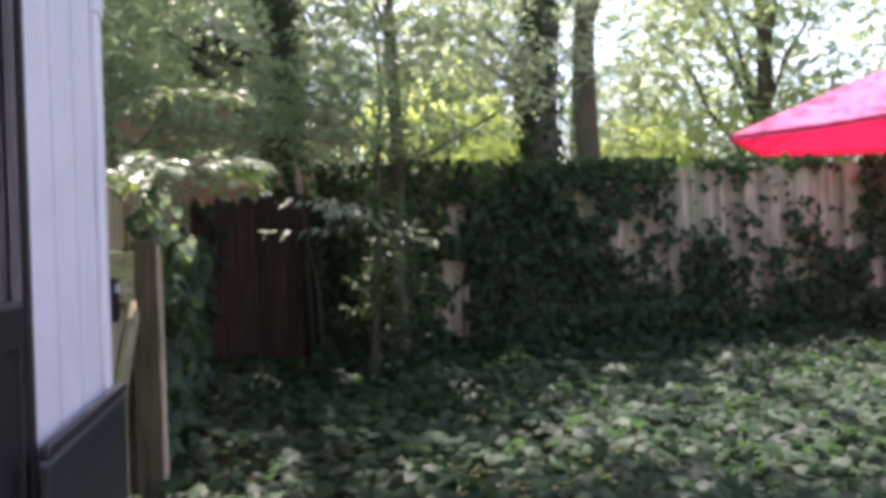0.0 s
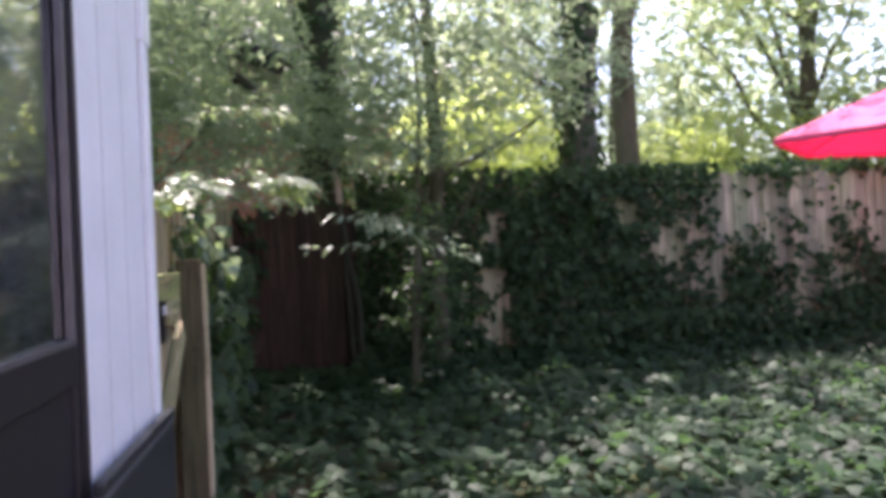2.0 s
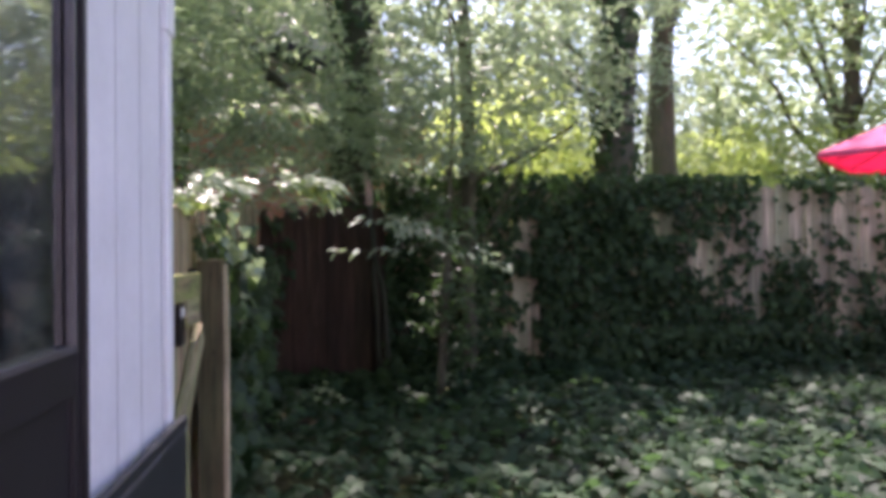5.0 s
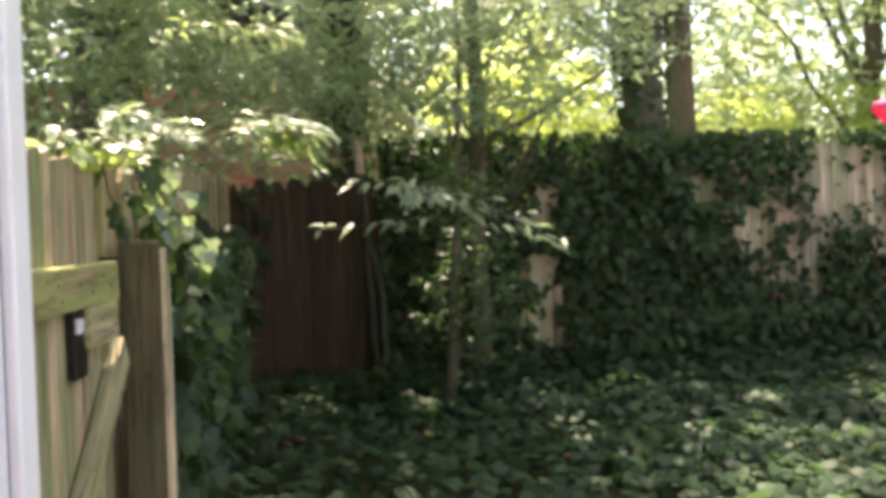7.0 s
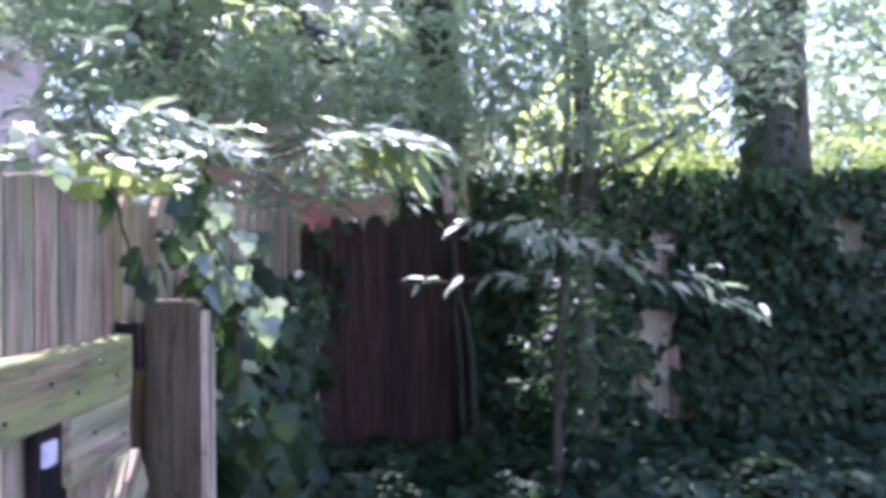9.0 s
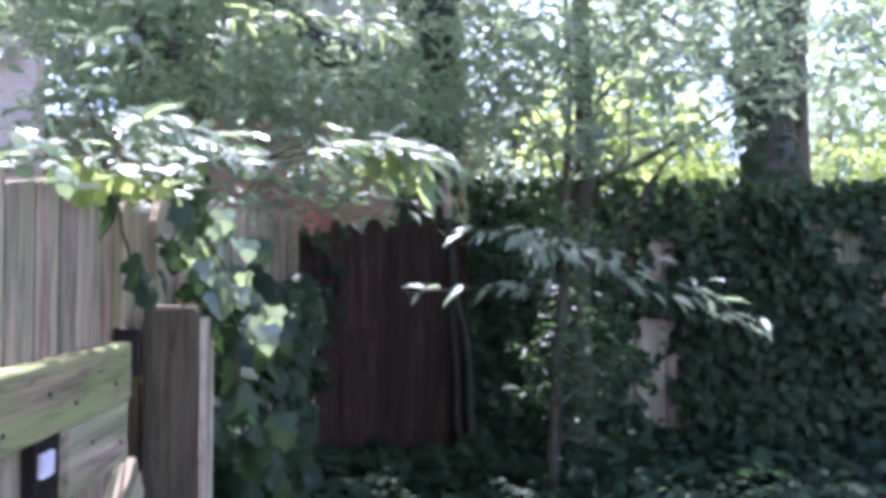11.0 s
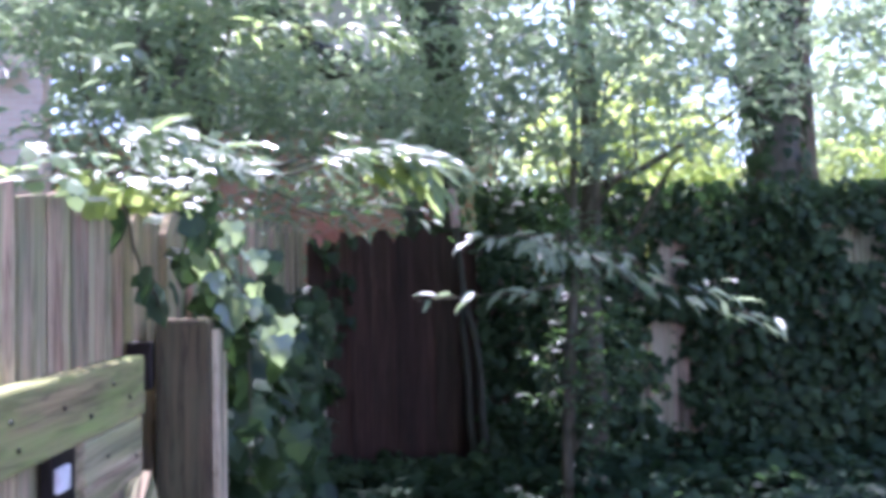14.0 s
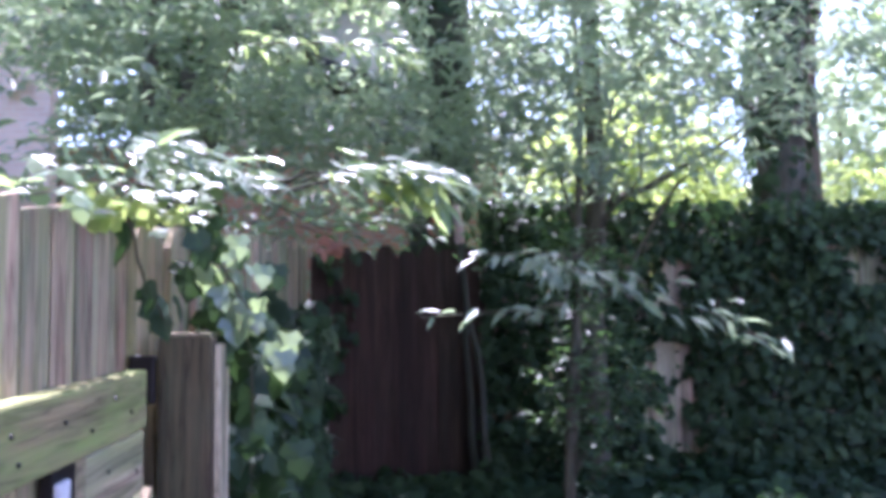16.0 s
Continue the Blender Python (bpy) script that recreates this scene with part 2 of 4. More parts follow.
# ---------------------------------------------------------------- mesh helpers
def part(name, bm, material, parent=None, label="", smooth=False):
    me = bpy.data.meshes.new(name)
    bmesh.ops.recalc_face_normals(bm, faces=bm.faces)
    bm.to_mesh(me)
    bm.free()
    me.materials.append(material)
    if smooth:
        me.polygons.foreach_set("use_smooth", [True] * len(me.polygons))
    ob = new(name, me)
    ob.parent = parent
    return tagged(ob, label)


def shared(name, me, parent, m):
    ob = new(name, me)
    ob.parent = parent
    ob.matrix_basis = m
    return ob


def empty(name, at=(0, 0, 0)):
    ob = new(name)
    ob.location = at
    ob.empty_display_size = 0.1
    return ob


def box(bm, lo, hi, bevel=0.0):
    r = bmesh.ops.create_cube(bm, size=1.0)
    vs = r["verts"]
    for v in vs:
        v.co = Vector([lo[i] + (v.co[i] + 0.5) * (hi[i] - lo[i]) for i in range(3)])
    if bevel:
        es = list({e for v in vs for e in v.link_edges})
        bmesh.ops.bevel(bm, geom=es, offset=bevel, segments=2, affect="EDGES", profile=0.6)
    return vs


def boxed(lo, hi, bevel=0.0):
    bm = bmesh.new()
    box(bm, lo, hi, bevel)
    return bm


def tube(bm, pts, radii, sides=8, wob=0.0):
    """A tapered tube along pts."""
    rings = []
    pts = [Vector(p) for p in pts]
    for i, p in enumerate(pts):
        d = (pts[min(i + 1, len(pts) - 1)] - pts[max(i - 1, 0)]).normalized()
        a = d.orthogonal().normalized() if abs(d.z) < 0.9 else (Vector((1, 0, 0)) - d * d.x).normalized()
        b = d.cross(a)
        ring = []
        for k in range(sides):
            t = 2 * math.pi * k / sides
            rr = radii[i] * (1 + (wob * noise.noise(Vector((math.cos(t) * 1.7, math.sin(t) * 1.7, p.z * 0.8 + p.x))) if wob else 0))
            ring.append(bm.verts.new(p + (a * math.cos(t) + b * math.sin(t)) * rr))
        rings.append(ring)
    for r0, r1 in zip(rings, rings[1:]):
        for k in range(sides):
            bm.faces.new((r0[k], r0[(k + 1) % sides], r1[(k + 1) % sides], r1[k]))
    bm.faces.new(rings[0][::-1])
    bm.faces.new(rings[-1])


def bent(p0, p1, n=6, sag=0.0, wob=0.0, seed=0):
    """Points of a slightly crooked line from p0 to p1."""
    r = random.Random(seed)
    p0, p1 = Vector(p0), Vector(p1)
    out = []
    for i in range(n + 1):
        t = i / n
        w = wob * math.sin(math.pi * t)
        out.append(p0.lerp(p1, t) + Vector((r.uniform(-w, w), r.uniform(-w, w), sag * math.sin(math.pi * t))))
    return out


# leaf outlines: x across, y from stalk to tip, unit length
IVY_V = np.array([(0, 0, 0), (0.30, -0.10, -.03), (0.52, 0.16, -.09), (0.33, 0.36, -.02), (0.36, 0.62, -.06), (0.0, 1.0, -.12),
                  (-0.36, 0.62, -.06), (-0.33, 0.36, -.02), (-0.52, 0.16, -.09), (-0.30, -0.10, -.03), (0, 0.4, 0.04)])
IVY_F = [(10, i, i + 1) for i in range(0, 9)] + [(10, 9, 0)]
LANCE_V = np.array([(0, 0, 0), (0.13, 0.28, .05), (0.115, 0.62, .03), (0, 1.0, -.12), (-0.115, 0.62, .03), (-0.13, 0.28, .05), (0, 0.33, 0), (0, 0.66, -.02)])
LANCE_F = [(0, 1, 6), (1, 2, 7, 6), (2, 3, 7), (3, 4, 7), (4, 5, 6, 7), (5, 0, 6)]
SIMPLE_V = np.array([(0, 0, 0), (0.24, 0.45, 0.06), (0, 1.0, -.06), (-0.24, 0.45, 0.06)])
SIMPLE_F = [(0, 1, 2), (0, 2, 3)]
MAPLE_V = np.array([(0, 0, 0), (0.34, -0.06, -.05), (0.24, 0.18, 0), (0.62, 0.38, -.10), (0.27, 0.45, 0), (0.30, 0.72, -.04), (0, 1.0, -.12),
                    (-0.30, 0.72, -.04), (-0.27, 0.45, 0), (-0.62, 0.38, -.10), (-0.24, 0.18, 0), (-0.34, -0.06, -.05), (0, 0.4, 0.03)])
MAPLE_F = [(12, i, i + 1) for i in range(0, 11)] + [(12, 11, 0)]


def unit(a):
    return a / np.maximum(np.linalg.norm(a, axis=1, keepdims=True), 1e-9)


def leaf_mesh(name, P, Nrm, Dir, S, outline, mat):
    """One mesh of many leaves: places, normals, directions of the tips, lengths."""
    V, F = outline
    Nrm = unit(Nrm)
    Y = unit(Dir - Nrm * np.sum(Dir * Nrm, axis=1, keepdims=True))
    X = np.cross(Y, Nrm)
    k = len(V)
    S = np.asarray(S).reshape(-1, 1, 1)
    co = P[:, None, :] + S * (V[None, :, 0:1] * X[:, None, :] + V[None, :, 1:2] * Y[:, None, :] + V[None, :, 2:3] * Nrm[:, None, :])
    n = len(P)
    loops = np.concatenate([np.array(f) for f in F])
    lens = np.array([len(f) for f in F])
    allv = (loops[None, :] + (np.arange(n) * k)[:, None]).ravel()
    tot = np.tile(lens, n)
    me = bpy.data.meshes.new(name)
    me.vertices.add(n * k)
    me.vertices.foreach_set("co", co.astype(np.float32).ravel())
    me.loops.add(len(allv))
    me.loops.foreach_set("vertex_index", allv.astype(np.int32))
    me.polygons.add(len(tot))
    me.polygons.foreach_set("loop_start", np.concatenate([[0], np.cumsum(tot)[:-1]]).astype(np.int32))
    me.polygons.foreach_set("loop_total", tot.astype(np.int32))
    me.update(calc_edges=True)
    me.validate()
    me.materials.append(mat)
    return me


def leaf_part(name, P, Nrm, Dir, S, outline, mat, parent=None, label=""):
    ob = new(name, leaf_mesh(name, P, Nrm, Dir, S, outline, mat))
    ob.parent = parent
    return tagged(ob, label)


IVY, LANCE, SIMPLE, MAPLE = (IVY_V, IVY_F), (LANCE_V, LANCE_F), (SIMPLE_V, SIMPLE_F), (MAPLE_V, MAPLE_F)


def ball(n):
    v = unit(rng.normal(size=(n, 3)))
    return v * rng.random((n, 1)) ** (1 / 3)


def sprays(blobs, count, per, spread, flat=0.30):
    """Leaf places in drooping sprays that fill ellipsoids (cx, cy, cz, rx, ry, rz); the spray centres come back too."""
    B = np.array(blobs, float)
    w = np.prod(B[:, 3:], axis=1) ** 0.8
    idx = rng.choice(len(B), size=max(1, count // per), p=w / w.sum())
    C = B[idx, :3] + ball(len(idx)) * B[idx, 3:]
    a = rng.random(len(idx)) * 2 * np.pi
    ax = np.stack([np.cos(a), np.sin(a), rng.normal(-0.15, 0.2, len(idx))], axis=1)
    t = rng.uniform(-1, 1, (len(idx), per, 1))
    P = C[:, None, :] + ax[:, None, :] * t * spread + rng.normal(size=(len(idx), per, 3)) * spread * np.array([flat, flat, flat * 0.35])
    P = P.reshape(-1, 3)
    D = np.repeat(ax, per, axis=0) * np.sign(t.reshape(-1, 1)) + rng.normal(size=P.shape) * 0.7
    D[:, 2] -= 0.25
    Nn = rng.normal(size=P.shape) * 0.45 + np.array([0, 0, 1.0])
    return P, Nn, D, C


# holes in the canopy through which the sun reaches the ivy: ground x, y and half width
SUN_HOLES = [(0.35, 7.18, 0.09), (-0.02, 6.78, 0.07), (0.0, 4.03, 0.09), (0.11, 3.95, 0.07), (0.89, 4.36, 0.12), (1.99, 6.96, 0.12), (1.92, 5.64, 0.1), (1.01, 3.7, 0.15),
             (1.25, 3.86, 0.13), (1.49, 4.02, 0.15), (1.34, 5.82, 0.09), (1.7, 4.3, 0.2), (2.1, 4.6, 0.18), (2.4, 4.2, 0.22), (2.8, 4.9, 0.2), (2.2, 5.4, 0.12),
             (3.1, 5.6, 0.16), (3.4, 4.8, 0.22), (2.6, 6.2, 0.12), (3.6, 6.3, 0.16), (0.2, 5.6, 0.07), (-0.48, 2.87, 0.16), (-0.48, 3.15, 0.25), (-0.22, 3.33, 0.22), (-0.03, 3.33, 0.16), (-0.45, 3.46, 0.2), (0.05, 4.12, 0.1), (0.7, 3.65, 0.12), (-0.30, 3.53, 0.16), (-0.12, 3.53, 0.18), (-0.48, 3.55, 0.16),
             (2.9, 4.0, 0.28), (3.6, 5.3, 0.28), (2.3, 3.6, 0.2), (3.2, 4.4, 0.25), (1.9, 3.9, 0.18), (2.6, 5.4, 0.14), (4.2, 5.9, 0.25)]


# sight lines that stay open between the crowns: to a roof edge, a pale house and a brick wall
VIEWS = [((-0.29, 6.3, 2.50), (-0.9, 17.0, 5.40), 0.30), ((-1.0, 4.3, 1.73), (-5.2, 14.0, 3.9), 0.20), ((-0.87, 6.1, 1.92), (-3.05, 17.0, 3.77), 0.13), ((-0.90, 5.4, 2.05), (-1.7, 8.6, 2.9), 0.13)]
# an upright slit before the dark ivy-clad trunk: x, y of two points, half width, lowest height
SLIT = ((0.04, 2.0), (0.17, 8.4), 0.15, 2.45)


def tree(name, label, base, height, radius, blobs, count, size, mat, bark, outline=SIMPLE, lean=(0, 0), per=14, spread=0.3, limbs=14, category="tree", seed=1, ivy=0, gaps=()):
    """A trunk with limbs that reach into its crown, and a crown of leaf sprays."""
    t = empty(name, (base[0], base[1], 0))
    b = Vector((0, 0, base[2]))
    top = Vector((lean[0], lean[1], height))
    r = random.Random(seed)
    spine = bent(b, top, 9, 0, radius * 0.45, seed)
    bm = bmesh.new()
    tube(bm, [b - Vector((0, 0, 0.25))] + spine, [radius * 1.3] + [radius * (1.12 - 0.72 * i / 9) for i in range(10)], 14, 0.22)
    part("trunk", bm, bark, t, smooth=True)
    off = np.array([base[0], base[1], 0, 0, 0, 0])
    P, Nn, D, C = sprays(np.array(blobs, float) - off, count, per, spread)
    keep = np.ones(len(P), bool)
    for a, e, w in gaps:
        a, e = np.array(a) - off[:3], np.array(e) - off[:3]
        u = (e - a) / np.linalg.norm(e - a)
        q = P - a
        keep &= np.linalg.norm(q - (q @ u)[:, None] * u, axis=1) > w * rng.uniform(0.45, 1.25, len(P))
    if gaps:
        (ax, ay), (ex, ey), w, low = SLIT
        q = P + off[:3]
        side = q[:, 0] - ax - (ex - ax) * (q[:, 1] - ay) / (ey - ay)
        keep &= (np.abs(side) > w * rng.uniform(0.3, 1.2, len(P))) | (q[:, 2] < low + rng.normal(0, 0.12, len(P)))
    sun = np.array(SUN_DIR)
    for hx, hy, w in SUN_HOLES:
        q = P + off[:3] - np.array([hx, hy, 0.15])
        keep &= np.linalg.norm(q - (q @ sun)[:, None] * sun, axis=1) > w + size * 0.4
    P, Nn, D = P[keep], Nn[keep], D[keep]
    for i in range(limbs):
        c = Vector(C[r.randrange(len(C))])
        k = min(8, max(2, int(9 * (c.z - 0.8 - base[2]) / max(height, 0.1))))
        s = spine[r.randint(max(2, k - 3), k)]
        bm = bmesh.new()
        rr = radius * r.uniform(0.16, 0.34)
        clear = True
        for a, e, w in gaps:
            a, e = Vector(a) - Vector(off[:3]), Vector(e) - Vector(off[:3])
            u = (e - a).normalized()
            for f in (0.2, 0.4, 0.6, 0.8, 1.0):
                q = s.lerp(c, f) - a
                clear &= (q - u * q.dot(u)).length > w + 0.1
        if not clear:
            bm.free()
            continue
        pts = bent(s, c, 6, 0.12 * (c - s).length, 0.06 * (c - s).length, seed + i)
        tube(bm, pts, [rr * (1 - 0.85 * j / 6) for j in range(7)], 7)
        part("limb", bm, bark, t, smooth=True)
    S = size * rng.uniform(0.65, 1.25, len(P))
    tagged(leaf_part("crown", P, Nn, D, S, outline, mat, t), kind="stuff")
    if ivy:
        z = rng.uniform(0.1, ivy, 1400)
        a = rng.uniform(0, 2 * np.pi, 1400)
        nx = np.stack([np.cos(a), np.sin(a), rng.normal(0.3, 0.2, 1400)], 1)
        f = z / height
        Pv = np.stack([lean[0] * f, lean[1] * f, z], 1) + nx * np.array([1, 1, 0]) * (radius * (1.2 - 0.6 * f) + rng.uniform(0, 0.09, 1400))[:, None]
        Dv = rng.normal(size=Pv.shape) * 0.5 + np.array([0, 0, -1.0])
        tagged(leaf_part("climbing_ivy", Pv, nx, Dv, rng.uniform(0.05, 0.1, 1400), IVY, LEAF_IVY, t, "ivy climbing the trunk"), kind="stuff")
    return tagged(t, label, category)


# ---------------------------------------------------------------- ground
bm = bmesh.new()
NX = 60
vs = {}
for i in range(NX + 1):
    for j in range(NX + 1):
        u, v = i / NX * 2 - 1, j / NX * 2 - 1
        x, y = 4 + 160 * u * abs(u) ** 1.6, 8 + 160 * v * abs(v) ** 1.6
        z = 0.05 * noise.noise(Vector((x * 0.5, y * 0.5, 3)))
        vs[i, j] = bm.verts.new((x, y, z - 0.03))
for i in range(NX):
    for j in range(NX):
        bm.faces.new((vs[i, j], vs[i + 1, j], vs[i + 1, j + 1], vs[i, j + 1]))
ground = part("ground", bm, SOIL, smooth=True)
tagged(ground, "dark soil and rough grass of the yard", "ground", kind="structure")

# ---------------------------------------------------------------- house wing with siding and storm door
WX, CORNER = -0.478, 2.82
house = empty("house", (WX, CORNER, 0))
tagged(house, "white house wing with vertical grooved siding", "house")


def in_house(name, lo, hi, mat, bevel=0.0, label="", parent=None):
    o = Vector((WX, CORNER, 0))
    return part(name, boxed(Vector(lo) - o, Vector(hi) - o, bevel), mat, parent or house, label)


in_house("wall", (-4.5, CORNER - 0.14, 0), (WX - 0.03, CORNER, 2.7), PAINT)
in_house("wall", (WX - 0.16, 1.92, 0), (WX - 0.03, CORNER - 0.14, 2.7), PAINT)
in_house("wall", (WX - 0.16, -2.2, 0), (WX - 0.03, 0.93, 2.7), PAINT)
in_house("wall", (WX - 0.16, 0.93, 2.12), (WX - 0.03, 1.92, 2.7), PAINT)
in_house("back_wall", (-4.5, -2.2, 0), (-4.36, CORNER - 0.14, 2.7), ROOM_DARK)
in_house("room_floor", (-4.36, -2.2, 0.0), (WX - 0.16, CORNER - 0.14, 0.1), ROOM_DARK)
# grooved siding boards
yy, k = 1.955, 0
while yy < CORNER - 0.10:
    w = (0.265, 0.25, 0.265)[k % 3]
    hi = min(yy + w, CORNER - 0.075)
    in_house("siding_board", (WX - 0.03, yy + 0.005, 0.05), (WX - 0.004, hi - 0.005, 2.66), PAINT, 0.002)
    in_house("joint", (WX - 0.03, hi - 0.006, 0.05), (WX - 0.0055, hi + 0.006, 2.66), JOINT_DARK, 0, "dark strip set in the groove between the boards")
    yy, k = yy + w, k + 1
in_house("siding_board", (WX - 0.03, -2.2, 0.05), (WX - 0.006, 0.85, 2.66), PAINT, 0.004)
in_house("corner_trim", (WX - 0.03, CORNER - 0.07, 0.02), (WX + 0.012, CORNER + 0.012, 1.865), PAINT_TRIM, 0.006)
in_house("frieze_trim", (WX - 0.03, CORNER - 0.075, 1.865), (WX + 0.016, CORNER + 0.04, 2.68), PAINT_TRIM, 0.006)
in_house("door_casing", (WX - 0.03, 1.931, 0.02), (WX + 0.006, 1.952, 2.2), DOOR_DARK, 0.004, "dark door casing")
# unseen upper storey, added to block sky light from the yard
in_house("upper_wall", (-4.5, -2.2, 2.86), (WX - 0.30, CORNER - 0.3, 5.4), PAINT)
in_house("unseen_upper_roof", (-4.8, -2.6, 5.4), (WX - 0.02, CORNER, 5.6), ROOFING, 0.01)
# eave out of view, its overhang added to shade the siding
in_house("roof", (-4.8, -2.6, 2.7), (WX + 0.34, CORNER + 0.12, 2.86), ROOFING, 0.01)
# storm door
DY0, DY1 = 0.95, 1.928
door = empty("storm_door", (WX, DY0, 0))
tagged(door, "dark brown storm door with a large glass pane, closed", "door")


def in_door(name, lo, hi, mat, bevel=0.003, label="", parent=None):
    o = Vector((WX, DY0, 0))
    return part(name, boxed(Vector(lo) - o, Vector(hi) - o, bevel), mat, parent or door, label)


XF, XB = WX - 0.006, WX - 0.05
in_door("stile", (XB, DY1 - 0.035, 0.1), (XF, DY1, 2.08), DOOR_DARK)
in_door("stile", (XB, DY0, 0.1), (XF, DY0 + 0.085, 2.08), DOOR_DARK)
in_door("top_rail", (XB, DY0 + 0.085, 1.99), (XF, DY1 - 0.035, 2.08), DOOR_DARK)
in_door("middle_rail", (XB, DY0 + 0.085, 0.91), (XF, DY1 - 0.035, 1.0), DOOR_DARK)
in_door("bottom_panel", (XB + 0.01, DY0 + 0.085, 0.1), (XF - 0.012, DY1 - 0.035, 0.91), DOOR_DARK)
in_door("glass_pane", (XF - 0.022, DY0 + 0.085, 1.0), (XF - 0.016, DY1 - 0.035, 1.99), GLASS, 0.0, "reflecting glass pane")
for lo, hi in (((XF - 0.014, DY1 - 0.047, 1.0), (XF + 0.006, DY1 - 0.035, 1.99)), ((XF - 0.014, DY0 + 0.1, 1.0), (XF + 0.006, DY1 - 0.047, 1.015))):
    in_door("glazing_bead", lo, hi, BEAD, 0.002, "grey glazing bead")

# folded table against the siding
table = empty("folding_table", (WX + 0.028, 1.87, 0))
tagged(table, "dark grey plastic folding table stood folded against siding", "table")
TZ, TL = 0.70, 0.965
part("top_panel", boxed((0.0, 0.0, 0.03), (0.018, TL, TZ - 0.045), 0.003), DARK_PLASTIC, table)
part("edge_strip", boxed((0.0, 0.0, TZ - 0.045), (0.021, TL, TZ - 0.030), 0.002), TABLE_EDGE, table, "lighter grey edge strip")
part("upper_rim", boxed((-0.002, 0.0, TZ - 0.030), (0.024, TL, TZ), 0.006), DARK_PLASTIC, table)
part("lower_rim", boxed((-0.002, 0.0, 0.0), (0.024, TL, 0.03), 0.008), DARK_PLASTIC, table)
part("latch", boxed((0.006, TL, 0.30), (0.026, TL + 0.03, 0.325), 0.005), BLACK_METAL, table, "small black catch")

# ---------------------------------------------------------------- fences
def picket_mesh(name, w, h, t, mat, kind=0, seed=0):
    """Dog-eared board, x across, standing on z = 0, front at y = 0."""
    r = random.Random(seed)
    e = w * r.uniform(0.16, 0.3)
    lean = r.uniform(-0.006, 0.006)
    if kind == 1:
        prof = [(0, 0), (w, 0), (w + lean, h - e * 0.6), (w - e * 0.3 + lean, h), (e * 0.4 + lean, h - 0.012), (lean, h - e)]
    else:
        prof = [(0, 0), (w, 0), (w + lean, h - e), (w - e + lean, h), (e + lean, h), (lean, h - e)]
    bm = bmesh.new()
    f = bm.faces.new([bm.verts.new((x, 0, z)) for x, z in prof])
    ex = bmesh.ops.extrude_face_region(bm, geom=[f])
    for v in ex["geom"]:
        if isinstance(v, bmesh.types.BMVert):
            v.co.y += t
    bmesh.ops.recalc_face_normals(bm, faces=bm.faces)
    me = bpy.data.meshes.new(name)
    bm.to_mesh(me)
    bm.free()
    me.materials.append(mat)
    return me


BACK_Y = 7.86
# the gate, seen from its braced side
GX, G0, G1 = -0.560, 2.85, 3.69       # face of the boards, near and far end
gate = empty("wooden_gate", (GX, G0, 0))
tagged(gate, "weathered grey wooden gate with mossy rails, closed", "gate")
# the boards face +x: turn by 90 degrees
yy, k = 0.0, 0
gate_boards = [picket_mesh("gate_board", w, 1.375 - 0.06, 0.018, WOOD_GATE, 1, 50 + i) for i, w in enumerate((0.088, 0.07, 0.098, 0.078, 0.066, 0.092))]
gw = (0.088, 0.07, 0.098, 0.078, 0.066, 0.092)
while yy + 0.09 < G1 - G0 + 0.02:
    shared("board", gate_boards[k % 6], gate, pose(0, yy, 0.06 + 0.006 * math.sin(k * 2.3), 0, 0.15 * math.sin(k * 5), 90))
    yy, k = yy + gw[k % 6] + 0.004, k + 1
# rails lie along y: their meshes stand along z and are turned
def rail(name, length, depth, high, mat, m, parent, label=""):
    ob = part(name, boxed((0, 0, 0), (depth, high, length), 0.005), mat, parent, label)
    ob.matrix_basis = m
    return ob


def lying(x, y, z, pitch=0.0):
    """Turns a piece that stands along z to lie along +y, its depth towards +x."""
    return pose(x, y, z) @ pose(0, 0, 0, pitch) @ pose(0, 0, 0, -90, 0, 0) 


rail("top_rail", G1 - G0 - 0.02, 0.036, 0.100, WOOD_RAIL, lying(0.003, 0.02, 1.122), gate, "mossy green rail")
rail("bottom_rail", G1 - G0 - 0.02, 0.036, 0.135, WOOD_RAIL, lying(0.003, 0.0, 0.12), gate, "mossy green rail")
rail("latch_block", 0.27, 0.036, 0.10, WOOD_GATE, lying(0.004, G1 - G0 - 0.290, 1.021), gate)
diag = math.degrees(math.atan2(0.62, 0.86))
rail("diagonal_brace", 1.02, 0.034, 0.10, WOOD_GATE, lying(0.005, 0.05, 0.32, diag), gate, "pale diagonal brace")
part("latch_plate", boxed((0.006, 0.472, 0.86), (0.024, 0.568, 1.020), 0.003), BLACK_METAL, gate, "dark latch plate")
part("latch", boxed((0.024, 0.472, 0.966), (0.033, 0.514, 1.000), 0.004), STEEL, gate, "white latch knob")

post = empty("gate_post", (-0.586, 3.985, 0))
tagged(post, "weathered dark square gate post beside ivy", "post")
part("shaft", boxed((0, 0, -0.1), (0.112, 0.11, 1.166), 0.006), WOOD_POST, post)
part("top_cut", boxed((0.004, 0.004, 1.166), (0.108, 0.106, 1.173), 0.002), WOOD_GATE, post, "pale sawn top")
# the post's bright right face, put in as a strip of paler wood
part("side_strip", boxed((0.1135, 0.012, 0.0), (0.127, 0.10, 1.15), 0.003), WOOD_PALE, post, "pale strip standing in for the post's sunlit side")
part("hinge", boxed((-0.055, -0.018, 1.03), (0.0, 0.004, 1.13), 0.006), BLACK_METAL, post, "black hinge strap")

def nail(parent, x, y, z):
    bm = bmesh.new()
    tube(bm, [(x - 0.002, y, z), (x + 0.002, y, z)], [0.0035, 0.003], 8)
    return part("nail", bm, BLACK_METAL, parent, "rusty nail head")


